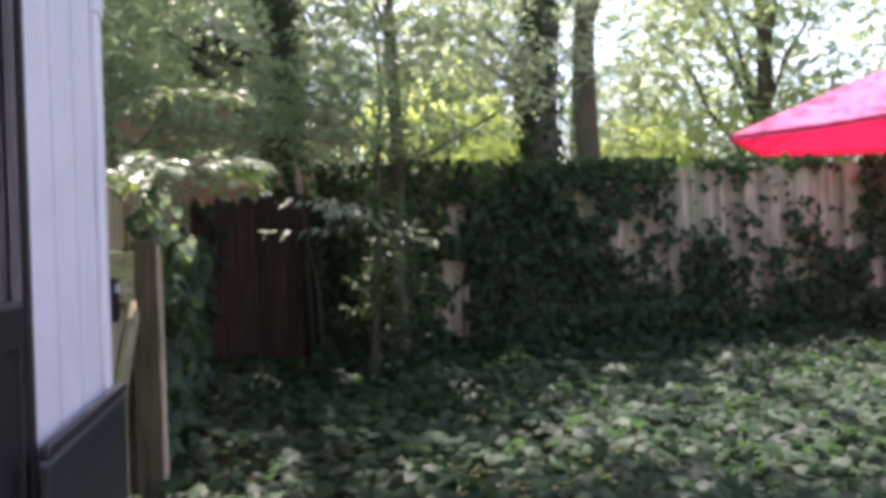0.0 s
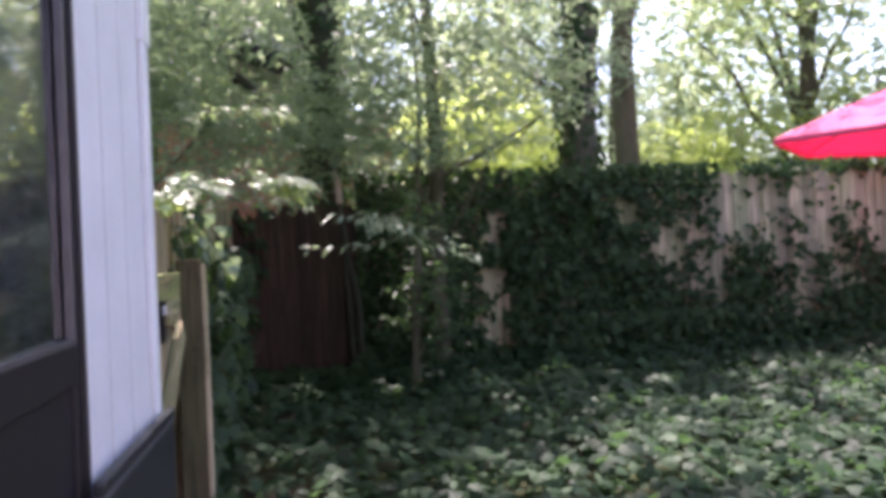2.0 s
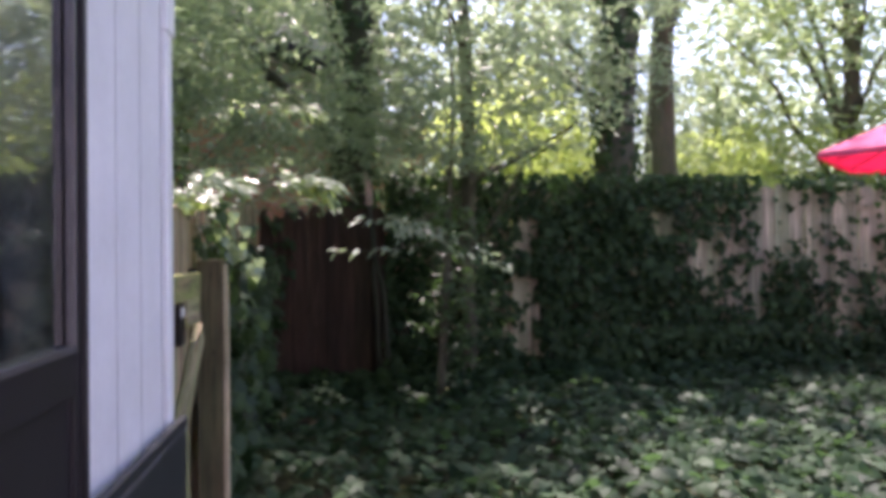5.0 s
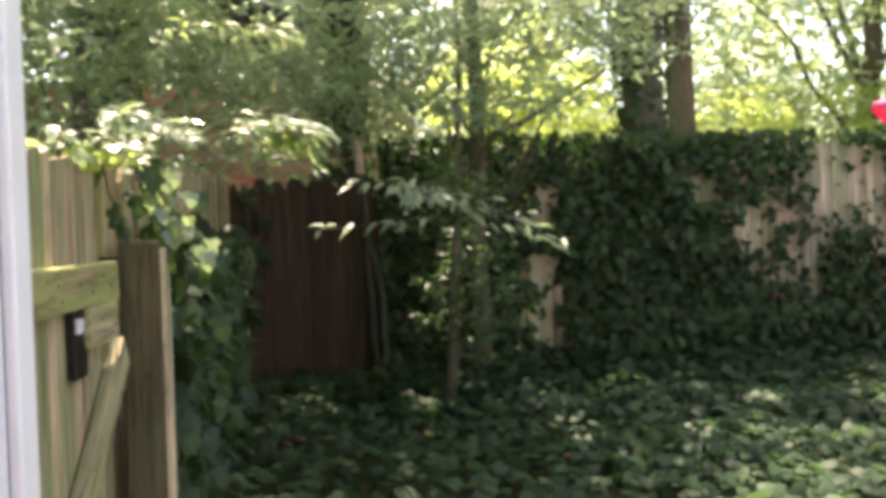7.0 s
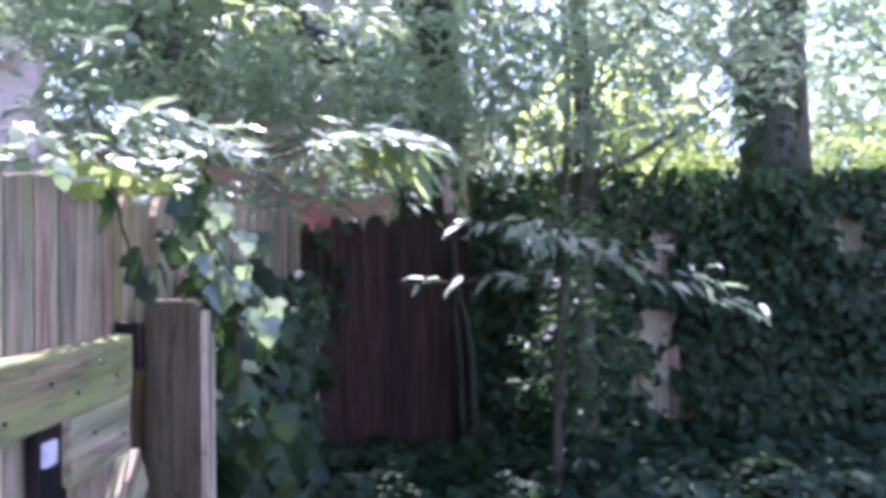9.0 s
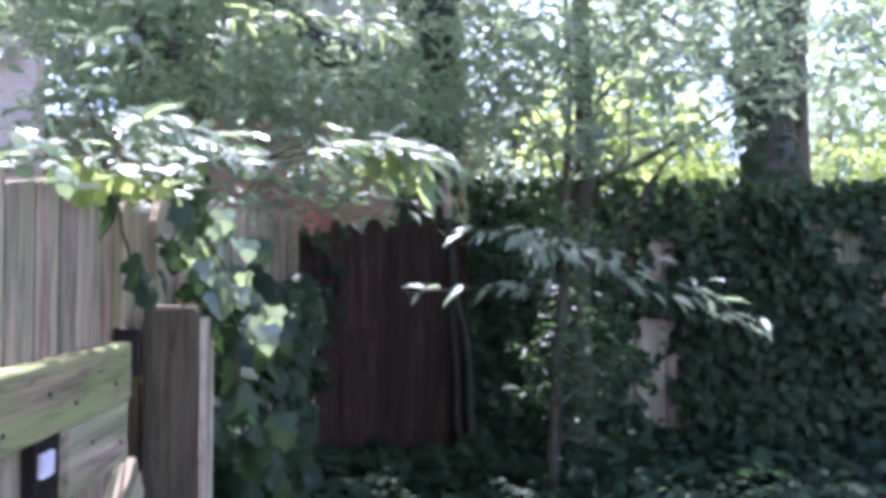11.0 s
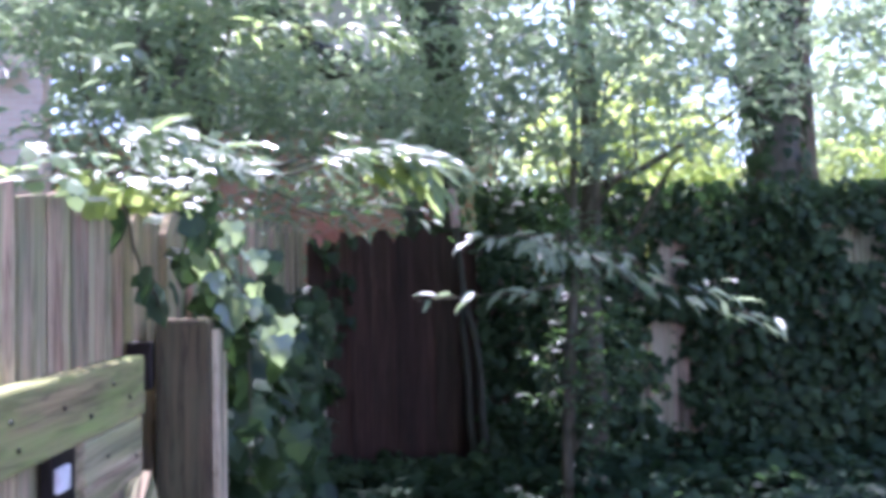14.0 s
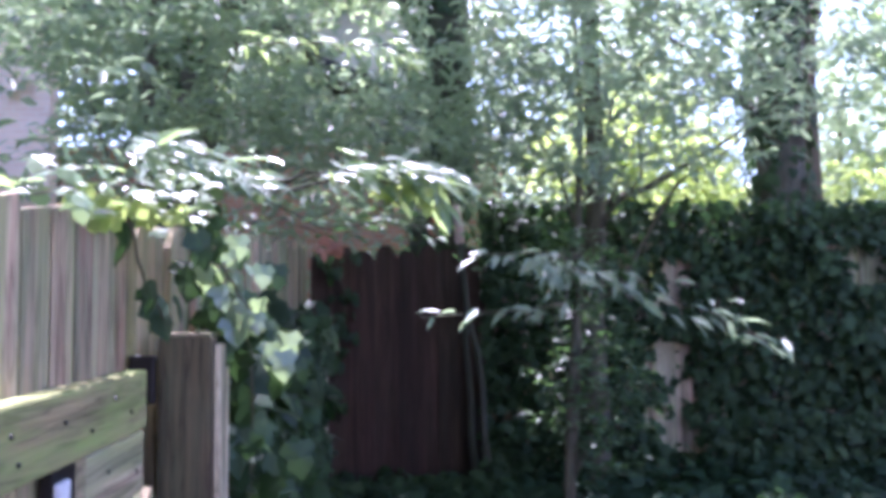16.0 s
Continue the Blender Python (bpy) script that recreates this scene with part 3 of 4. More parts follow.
for yy, zz in ((0.31, 1.085), (0.33, 1.05), (0.47, 1.08), (0.57, 1.055), (0.67, 1.09), (0.75, 1.06), (0.64, 0.985), (0.78, 0.96)):
    nail(gate, 0.040, yy, zz)

# side fence past the gate
side = tagged(empty("side_fence", (-0.625, 3.71, 0)), "weathered grey board fence hung with ivy", "fence")
side_m = [picket_mesh("side_board", 0.138, 1.0, 0.018, WOOD_GATE, i % 2, 80 + i) for i in range(5)]
n = int((BACK_Y - 3.71) / 0.1375)
for i in range(n):
    h = 1.39 + 0.25 * i / n + 0.012 * math.sin(i * 3.1)
    ob = shared("board", side_m[i % 5], side, pose(-0.019 * (i % 2), i * 0.1375, 0, 0, 0, 90))
    ob.scale = (1, 1, h)
side.rotation_euler = (0, 0, radians(0.9))
for z in (0.35, 1.0):
    rail("rail", BACK_Y - 4.15, 0.036, 0.085, WOOD_RAIL, lying(0.003, 0.42, z), side)
part("corner_post", boxed((0.05, BACK_Y - 3.71 - 0.16, 0), (0.125, BACK_Y - 3.71 - 0.07, 0.98), 0.005), WOOD_PALE, side, "pale corner post")

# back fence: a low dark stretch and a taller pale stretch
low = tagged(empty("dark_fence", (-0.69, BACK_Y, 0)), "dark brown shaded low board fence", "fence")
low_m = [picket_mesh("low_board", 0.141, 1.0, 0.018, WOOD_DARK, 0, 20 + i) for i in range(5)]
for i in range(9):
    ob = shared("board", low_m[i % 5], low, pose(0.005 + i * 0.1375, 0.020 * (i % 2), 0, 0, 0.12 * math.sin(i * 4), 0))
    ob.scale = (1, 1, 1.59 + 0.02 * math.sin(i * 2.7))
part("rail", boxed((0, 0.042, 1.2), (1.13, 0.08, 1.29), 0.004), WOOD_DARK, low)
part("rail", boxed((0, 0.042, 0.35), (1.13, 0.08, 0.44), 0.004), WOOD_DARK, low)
tall = tagged(empty("tall_fence", (0.445, BACK_Y, 0)), "tall pale board fence overgrown with ivy", "fence")
tall_m = [picket_mesh("tall_board", 0.138, 1.0, 0.018, WOOD_PALE, 0, 30 + i) for i in range(6)]
for i in range(64):
    ob = shared("board", tall_m[i % 6], tall, pose(i * 0.138 + (0.012 if i > 18 else 0), 0.020 * (i % 2), 0, 0, 0.25 * math.sin(i * 5), 0))
    ob.scale = (1, 1, 1.80 + 0.02 * math.sin(i * 1.7))
for z in (0.4, 1.1, 1.55):
    part("rail", boxed((0, 0.042, z), (8.6, 0.08, z + 0.09), 0.004), WOOD_PALE, tall)
# the far side of the yard
far_side = tagged(empty("right_fence", (9.42, BACK_Y, 0)), "plain pale board fence closing the yard", "fence")
for i in range(70):
    ob = shared("board", tall_m[i % 6], far_side, pose(0, -i * 0.1425, 0, 0, 0, -90))
    ob.scale = (1, 1, 1.82)
part("rail", boxed((0.026, -9.9, 1.1), (0.065, 0, 1.19), 0.004), WOOD_PALE, far_side)
# house wall that closes the yard behind
rear = part("wall_south", boxed((-4.5, -2.5, 0), (9.5, -2.3, 2.7)), PAINT)
tagged(rear, "plain white wall behind the yard", "wall", kind="structure")


# ---------------------------------------------------------------- ivy
def fbm(x, y, s):
    return np.array([noise.fractal(Vector((a * s, b * s, 1.7)), 1.0, 2.0, 3) for a, b in zip(x, y)])


# ground cover
n = 21000
x = rng.uniform(-0.45, 7.5, n)
y = rng.uniform(2.6, BACK_Y - 0.02, n)
h = 0.10 + 0.06 * fbm(x, y, 1.4) + 0.10 * np.clip((y - 6.6) / 1.2, 0, 1) * np.clip(x - 0.4, 0, 1)
P = np.stack([x, y, h * rng.uniform(0.35, 1.25, n) + 0.02], 1)
thin = rng.random(n) < 0.55 + 0.45 * np.clip((x - 0.9) / 1.2, 0, 1)
P = P[thin]
n = len(P)
Nn = rng.normal(size=(n, 3)) * 0.38 + np.array([0, -0.18, 1.0])
D = rng.normal(size=(n, 3)) + np.array([0, -0.6, -0.2])
cover = leaf_part("ground_ivy", P, Nn, D, rng.uniform(0.045, 0.10, n), IVY, LEAF_GROUND)
tagged(cover, "dense green ivy covering the yard floor", "ground cover", kind="stuff")


def bare(x, z):
    """Where boards show through the ivy of the tall fence."""
    b = (x > 1.54) & (x < 1.80) & (z > 0.10) & (z < 0.97)
    b |= (x > 1.55) & (x < 1.76) & (z > 1.18) & (z < 1.49)
    b |= (x > 3.80) & (x < 4.16) & (z > 1.17) & (z < 1.72)
    b |= (x > 3.72) & (x < 3.87) & (z > 0.52) & (z < 1.04)
    b |= (x > 3.22) & (x < 3.40) & (z > 0.97) & (z < 1.31)
    b |= (x > 2.80) & (x < 3.00) & (z > 1.32) & (z < 1.58)
    b |= (x > 3.80) & (x < 4.02) & (z > 1.55)
    b |= (x > 4.40) & (x < 4.52) & (z > 0.9) & (z < 1.3)
    b |= (x > 4.74) & (x < 4.98) & (z > 1.02)
    b |= (x > 5.38) & (x < 5.80) & (z > 0.95)
    return b


n = 34000
x = rng.uniform(0.42, 9.2, n) ** 1.0
z = 1.86 * rng.random(n) ** 1.1
dens = 0.80 + 0.40 * fbm(x, z, 1.6) - 0.62 * np.clip((x - 3.0) / 1.0, 0, 1) * np.clip((z - 0.25) / 0.6, 0, 1) + 0.5 * (z < 0.4) + 0.35 * (z > 1.74)
edge = 0.05 * np.sin(z * 17) + 0.03 * np.sin(z * 41)
keep = (rng.random(n) < dens) & ~(bare(x + edge, z) & (rng.random(n) < 0.95))
x, z = x[keep], z[keep]
n = len(x)
thick = 0.03 + 0.16 * rng.random(n) ** 1.6 * (1 - bare(x, z)) + 0.10 * (z < 0.5)
P = np.stack([x, BACK_Y - thick, z + 0.02], 1)
clump = fbm(x * 1.0, z * 1.3, 2.6)
P[:, 1] -= 0.10 * np.clip(clump, -0.3, 0.8)
Nn = rng.normal(size=(n, 3)) * 0.62 + np.array([0, -1.0, 0.5])
D = rng.normal(size=(n, 3)) * 0.9 + np.array([0, -0.2, -1.0])
wall_ivy = leaf_part("fence_ivy", P, Nn, D, rng.uniform(0.034, 0.090, n), IVY, LEAF_IVY)
tagged(wall_ivy, "thick dark ivy hanging over the tall fence", "ivy", kind="stuff")
# ivy at the foot of the dark stretch
n = 800
x = rng.uniform(-0.55, 0.6, n)
z = 0.16 * rng.random(n) ** 2 + 0.02
P = np.stack([x, BACK_Y - 0.05 - 0.5 * rng.random(n), z], 1)
foot = leaf_part("corner_ivy", P, rng.normal(size=(n, 3)) * 0.5 + np.array([0, -0.6, 0.9]), rng.normal(size=(n, 3)) + np.array([0, -0.4, -0.5]), rng.uniform(0.05, 0.1, n), IVY, LEAF_IVY)
tagged(foot, "low dark ivy at the fence corner", "ivy", kind="stuff")
# curtain on the side fence
n = 1700
y = 4.16 + (BACK_Y - 4.7) * rng.random(n) ** 1.15
z = rng.random(n) ** 0.9 * (1.12 + 0.12 * np.sin(y * 3.0))
P = np.stack([-0.60 - 0.018 * (y - 4.1) + 0.03 + 0.13 * rng.random(n) ** 1.5, y, z + 0.02], 1)
Nn = rng.normal(size=(n, 3)) * 0.65 + np.array([0.7, -0.6, 0.55])
D = rng.normal(size=(n, 3)) * 0.5 + np.array([0.1, -0.2, -1.0])
curtain = leaf_part("side_ivy", P, Nn, D, rng.uniform(0.06, 0.12, n), IVY, LEAF_CURTAIN)
tagged(curtain, "ivy curtain on the side fence behind the post", "ivy", kind="stuff")


# ---------------------------------------------------------------- near leaves that can be told apart
def one_leaf(name, outline, size, mat):
    V, F = outline
    me = bpy.data.meshes.new(name)
    me.from_pydata([tuple(v * size) for v in V], [], F)
    me.materials.append(mat)
    return me


def leaf_pose(p, tip, normal):
    """A leaf at p, its tip along tip, its upper side along normal."""
    y = Vector(tip).normalized()
    z = Vector(normal)
    z = (z - y * z.dot(y)).normalized()
    x = y.cross(z)
    return Matrix.Translation(p) @ Matrix((x, y, z)).transposed().to_4x4()


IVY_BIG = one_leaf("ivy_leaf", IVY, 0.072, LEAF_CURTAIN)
# IVY_BRIGHT: ivy leaf recoloured pale and glossy to look sunlit
IVY_BRIGHT = one_leaf("sun_toned_ivy_leaf", IVY, 0.054, LEAF_GLOSS)
# YELLOW_NEAR: lobed leaf in shrub yellow, the tone of sun shining through
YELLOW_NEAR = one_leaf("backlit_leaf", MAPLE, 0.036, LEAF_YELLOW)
# LANCE_DARK: pointed leaf in the dark shrub colour, standing in for shade
LANCE_DARK = one_leaf("shade_toned_leaf", LANCE, 0.075, LEAF_SHRUB)
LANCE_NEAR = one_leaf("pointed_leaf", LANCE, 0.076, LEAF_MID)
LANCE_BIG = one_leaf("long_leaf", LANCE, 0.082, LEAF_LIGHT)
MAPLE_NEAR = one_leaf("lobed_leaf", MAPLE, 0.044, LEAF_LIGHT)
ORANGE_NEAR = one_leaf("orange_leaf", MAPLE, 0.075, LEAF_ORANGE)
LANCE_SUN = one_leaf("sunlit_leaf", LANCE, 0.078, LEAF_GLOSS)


def vine(name, label, stem, leaf, count, seed, spread=0.05, start=0.05, tip=(0, -0.2, -1), up=(0.4, -0.6, 0.7), category="vine", mat=BARK_TAN, thick=0.004, scale=(0.7, 1.25), loose=0.3):
    """A thin stem with leaves that hang from it one by one."""
    r = random.Random(seed)
    pts = [Vector(p) for p in stem]
    t = tagged(empty(name, pts[0]), label, category)
    o = pts[0]
    bm = bmesh.new()
    fine = []
    for a, b in zip(pts, pts[1:]):
        fine += [a.lerp(b, k / 4) + Vector((r.uniform(-1, 1), r.uniform(-1, 1), r.uniform(-1, 1))) * 0.006 - o for k in range(4)]
    fine.append(pts[-1] - o)
    tube(bm, fine, [thick * (1 - 0.6 * i / len(fine)) for i in range(len(fine))], 6)
    part("stem", bm, mat, t, smooth=True)
    for i in range(count):
        s = r.uniform(start, 1) * (len(fine) - 1)
        k = min(int(s), len(fine) - 2)
        p = fine[k].lerp(fine[k + 1], s - k) + Vector((r.gauss(0, spread), r.gauss(0, spread), r.gauss(0, spread * 0.7)))
        along = (fine[k + 1] - fine[k]).normalized()
        d = Vector(tip) + along * 0.5 + Vector((r.gauss(0, 0.45), r.gauss(0, 0.45), r.gauss(0, 0.3)))
        nn = Vector(up) + Vector((r.gauss(0, loose), r.gauss(0, loose), r.gauss(0, loose)))
        ob = shared("leaf", leaf, t, leaf_pose(p, d, nn))
        ob.scale = [r.uniform(*scale)] * 3
    return t


# ivy round the gate post
vine("ivy_vine", "ivy trailing down beside the gate post", [(-0.55, 4.05, 1.38), (-0.47, 4.10, 1.28), (-0.42, 4.15, 1.13), (-0.43, 4.18, 0.85), (-0.42, 4.20, 0.55)], IVY_BIG, 40, 3, 0.055)
vine("ivy_vine", "ivy leaves coloured pale as if sunlit over the gate post top", [(-0.52, 3.98, 1.38), (-0.46, 4.02, 1.31), (-0.42, 4.06, 1.24), (-0.39, 4.08, 1.16)], IVY_BRIGHT, 26, 5, 0.035, up=(0.12, -0.55, 0.88), loose=0.17)
vine("ivy_vine", "dark ivy leaves in front of the gate boards", [(-0.56, 3.66, 1.42), (-0.54, 3.72, 1.28), (-0.53, 3.82, 1.2)], IVY_BIG, 7, 9, 0.03, up=(0.9, -0.4, 0.2))
vine("ivy_vine", "dark ivy hanging on the corner of the low fence", [(-0.60, 7.72, 1.62), (-0.50, 7.74, 1.48), (-0.44, 7.74, 1.25), (-0.50, 7.74, 0.95), (-0.52, 7.74, 0.5)], IVY_BIG, 46, 19, 0.06)
# leafy cap over the gate and the side fence
vine("creeper_branch", "sunlit lobed creeper leaves lying on the gate", [(-0.56, 4.2, 1.45), (-0.55, 3.8, 1.45), (-0.56, 3.5, 1.43), (-0.57, 3.32, 1.38)], MAPLE_NEAR, 55, 11, 0.04, tip=(0.3, -0.5, -0.3), up=(0.05, -0.42, 0.9))
vine("creeper_branch", "sunlit creeper spray beside the gate post", [(-0.62, 4.3, 1.50), (-0.52, 3.9, 1.52), (-0.41, 3.8, 1.47)], MAPLE_NEAR, 30, 12, 0.032, tip=(0.4, -0.4, -0.3), up=(0.05, -0.42, 0.9))
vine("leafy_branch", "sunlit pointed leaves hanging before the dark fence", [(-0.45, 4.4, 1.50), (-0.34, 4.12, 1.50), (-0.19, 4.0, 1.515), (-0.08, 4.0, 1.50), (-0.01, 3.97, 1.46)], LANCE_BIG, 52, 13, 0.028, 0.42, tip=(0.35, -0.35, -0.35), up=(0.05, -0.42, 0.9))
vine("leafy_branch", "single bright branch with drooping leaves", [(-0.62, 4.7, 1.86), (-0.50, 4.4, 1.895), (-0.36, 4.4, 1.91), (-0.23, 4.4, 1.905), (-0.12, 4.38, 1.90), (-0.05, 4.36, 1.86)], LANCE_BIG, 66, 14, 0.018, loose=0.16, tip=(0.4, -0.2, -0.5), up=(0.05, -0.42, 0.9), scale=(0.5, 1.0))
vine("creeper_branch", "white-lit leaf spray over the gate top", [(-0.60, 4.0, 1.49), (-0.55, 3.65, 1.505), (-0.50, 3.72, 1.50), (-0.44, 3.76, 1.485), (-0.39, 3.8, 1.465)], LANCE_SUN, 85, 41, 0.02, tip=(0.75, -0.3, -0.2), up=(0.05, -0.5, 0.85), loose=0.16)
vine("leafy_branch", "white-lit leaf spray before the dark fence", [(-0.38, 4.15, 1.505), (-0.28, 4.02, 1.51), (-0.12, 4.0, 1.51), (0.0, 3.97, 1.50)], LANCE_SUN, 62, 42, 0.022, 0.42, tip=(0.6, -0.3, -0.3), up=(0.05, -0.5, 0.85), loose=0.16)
vine("leafy_branch", "low leaves coloured dark as if shaded at the fence top", [(-0.62, 4.7, 1.48), (-0.54, 4.4, 1.43), (-0.49, 4.3, 1.39), (-0.46, 4.25, 1.36)], LANCE_DARK, 36, 43, 0.035, tip=(0.3, -0.3, -0.4), up=(0.1, 0.1, 0.9), scale=(0.45, 0.75))
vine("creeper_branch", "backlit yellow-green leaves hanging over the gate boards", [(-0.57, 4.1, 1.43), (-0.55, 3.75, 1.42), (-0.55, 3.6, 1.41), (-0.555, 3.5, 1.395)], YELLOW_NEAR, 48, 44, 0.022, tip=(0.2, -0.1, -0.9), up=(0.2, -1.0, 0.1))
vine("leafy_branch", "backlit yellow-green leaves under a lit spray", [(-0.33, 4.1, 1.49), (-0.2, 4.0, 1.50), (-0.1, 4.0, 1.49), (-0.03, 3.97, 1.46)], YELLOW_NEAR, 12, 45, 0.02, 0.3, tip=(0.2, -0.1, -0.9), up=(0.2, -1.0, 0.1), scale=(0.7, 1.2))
vine("leafy_branch", "leaves coloured dark as if shaded above the low fence", [(-0.6, 5.0, 1.62), (-0.42, 4.7, 1.50), (-0.28, 4.6, 1.44), (-0.12, 4.6, 1.46), (0.02, 4.6, 1.44)], LANCE_DARK, 90, 46, 0.055, tip=(0.4, -0.4, -0.2), up=(0.1, -0.1, 0.9), scale=(0.5, 0.85))
# turned leaves over the low fence
vine("creeper_branch", "orange turned creeper leaves over the low fence", [(-0.60, 5.9, 1.60), (-0.46, 5.9, 1.54), (-0.38, 5.9, 1.49)], ORANGE_NEAR, 7, 47, 0.022, 0.7, tip=(0.1, -0.1, -0.9), up=(0.1, -1.0, 0.2))
vine("creeper_branch", "pale orange turned leaves beside a bare stem", [(0.24, 7.5, 1.80), (0.14, 7.45, 1.74), (0.10, 7.4, 1.70)], ORANGE_NEAR, 4, 48, 0.022, 0.6, tip=(0.1, -0.1, -0.9), up=(0.1, -1.0, 0.2))
# twig with pointed leaves before the dark fence
vine("sapling_twig", "thin twig with pale pointed leaves", [(0.80, 6.84, 1.40), (0.60, 5.8, 1.26), (0.42, 4.9, 1.22), (0.17, 4.66, 1.20), (-0.03, 4.62, 1.19)], LANCE_NEAR, 14, 21, 0.014, 0.5, tip=(-0.6, -0.3, -0.35), up=(0.1, -0.35, 0.9))
vine("sapling_twig", "thin twig with pale pointed leaves", [(0.80, 6.84, 1.55), (0.62, 5.7, 1.42), (0.45, 4.8, 1.36), (0.29, 4.72, 1.375), (0.115, 4.66, 1.368)], LANCE_NEAR, 12, 22, 0.016, 0.5, tip=(-0.6, -0.3, -0.35), up=(0.1, -0.35, 0.9))
vine("sapling_twig", "arching twig with pointed green leaves", [(0.80, 6.84, 1.52), (0.60, 6.0, 1.44), (0.52, 5.2, 1.34), (0.47, 4.66, 1.31), (0.57, 4.52, 1.27), (0.69, 4.40, 1.21), (0.81, 4.26, 1.125)], LANCE_NEAR, 48, 23, 0.027, 0.3, tip=(0.35, -0.35, -0.45), up=(0.1, -0.35, 0.9))
vine("sapling_twig", "arching twig with pointed green leaves", [(0.80, 6.84, 1.50), (0.56, 5.9, 1.42), (0.46, 5.3, 1.36), (0.36, 4.9, 1.36), (0.34, 4.6, 1.30)], LANCE_NEAR, 40, 24, 0.035, 0.35, tip=(0.0, -0.5, -0.5), up=(0.1, -0.35, 0.9))

# ---------------------------------------------------------------- saplings inside the yard
# last blob hangs above the view, added to shade the ground ivy
tree("young_tree", "slim multi-stemmed young tree beside the back fence", (1.13, 7.66, 0), 5.2, 0.075,
     [(0.9, 7.0, 2.6, 1.5, 1.0, 0.8), (0.5, 6.4, 2.1, 0.9, 0.8, 0.45), (1.6, 7.2, 3.3, 1.5, 1.0, 0.9), (0.2, 6.9, 2.7, 0.9, 0.9, 0.7), (2.1, 7.4, 2.7, 0.9, 0.7, 0.45), (0.3, 7.0, 4.3, 0.8, 0.7, 0.25)],
     10500, 0.098, LEAF_MID, BARK_TAN, LANCE, (-0.05, -0.1), 16, 0.20, 9, seed=4, gaps=VIEWS)
tree("shrub", "leafy green shrub at the fence foot", (0.80, 6.86, 0), 1.3, 0.018,
     [(0.92, 6.95, 0.75, 0.34, 0.35, 0.5), (0.85, 6.9, 1.35, 0.3, 0.3, 0.25), (0.7, 6.6, 1.45, 0.25, 0.3, 0.2)], 1300, 0.085, LEAF_SHRUB, BARK_TAN, LANCE, (0.1, 0.1), 10, 0.10, 10, "shrub", 6)
for i, (p, q) in enumerate((((0.46, 7.6, 0), (0.27, 7.6, 1.62)), ((0.36, 7.66, 0), (0.30, 7.7, 1.4)))):
    s = tagged(empty("bare_stem", p), "thin bare brown stem before the dark fence", "stem")
    bm = bmesh.new()
    o = Vector(p)
    tube(bm, [v - o for v in bent(p, q, 7, 0, 0.03, 60 + i)], [0.026 - 0.0015 * k for k in range(8)], 8)
    part("stalk", bm, BARK_DARK, s, smooth=True)
    # the end's pale colour stands in for a sunlit patch on the stem
    if i == 0:
        bm = bmesh.new()
        e = Vector(q) - o
        tube(bm, [e - Vector((0, 0, 0.02)), e + Vector((-0.01, -0.004, 0.1)), e + Vector((-0.028, -0.006, 0.22)), e + Vector((-0.034, -0.006, 0.27))], [0.03, 0.032, 0.022, 0.004], 7)
        part("broken_end", bm, SUN_PALE_SPLIT, s, "broken end coloured pale as if sunlit")
second = tagged(empty("slim_stem", (0.81, 6.86, 0)), "slim tan stem rising through the shrub", "stem")
bm = bmesh.new()
tube(bm, [(-0.03, 0, -0.1), (-0.02, 0, 0.3), (0.0, 0.0, 0.8), (0.05, 0.0, 1.25), (0.06, 0.03, 1.7), (0.12, 0.2, 2.3), (0.1, 0.3, 3.2)], [0.027, 0.026, 0.025, 0.023, 0.021, 0.017, 0.008], 10)
part("stalk", bm, BARK_TAN, second, smooth=True)
# side branch of the young tree
br = tagged(empty("side_branch", (1.22, 7.66, 1.86)), "slender bare branch rising from the young tree", "branch")
bm = bmesh.new()
tube(bm, bent((0, 0, 0), (0.92, 0.05, 0.50), 8, -0.05, 0.03, 71), [0.028 - 0.0024 * k for k in range(9)], 8)
part("stalk", bm, BARK_TAN, br, smooth=True)

# ---------------------------------------------------------------- trees past the fence
tree("ivy_tree", "large dark trunk wrapped in ivy behind the fence", (0.21, 8.4, 0), 9.5, 0.19,
     [(-0.6, 9.1, 4.3, 1.5, 1.0, 0.8), (-0.3, 8.8, 7.4, 1.5, 1.4, 1.2), (-1.2, 8.0, 3.1, 1.0, 0.9, 0.6), (-0.1, 8.25, 1.95, 0.7, 0.25, 0.32)], 8500, 0.10, LEAF_FAR, BARK_DARK, SIMPLE, (-0.12, 0.2), 14, 0.25, 8, seed=8, gaps=VIEWS, ivy=4.6)
tree("ivy_tree", "ivy-clad trunk behind the side fence", (-1.75, 8.8, 0), 8.0, 0.22,
     [(-1.5, 7.8, 3.2, 0.8, 1.3, 0.9), (-2.0, 8.5, 5.5, 2.0, 2.0, 1.6), (-1.4, 6.2, 2.5, 0.6, 1.2, 0.6)], 10000, 0.08, LEAF_FAR, BARK, SIMPLE, (0.1, 0), 14, 0.22, 14, seed=9, gaps=VIEWS, ivy=4.5)
tree("tree", "tall tree with ivy on its trunk", (2.72, 8.6, 0), 11.0, 0.185,
     [(2.8, 8.8, 4.4, 1.8, 1.4, 1.0), (2.4, 9.4, 8.2, 1.5, 1.4, 1.4), (2.0, 8.6, 3.1, 0.9, 0.7, 0.5), (3.4, 8.8, 3.7, 1.0, 0.7, 0.5)], 7600, 0.085, LEAF_FAR, BARK, SIMPLE, (0.15, 0.1), 14, 0.25, 7, seed=10, ivy=5.0)
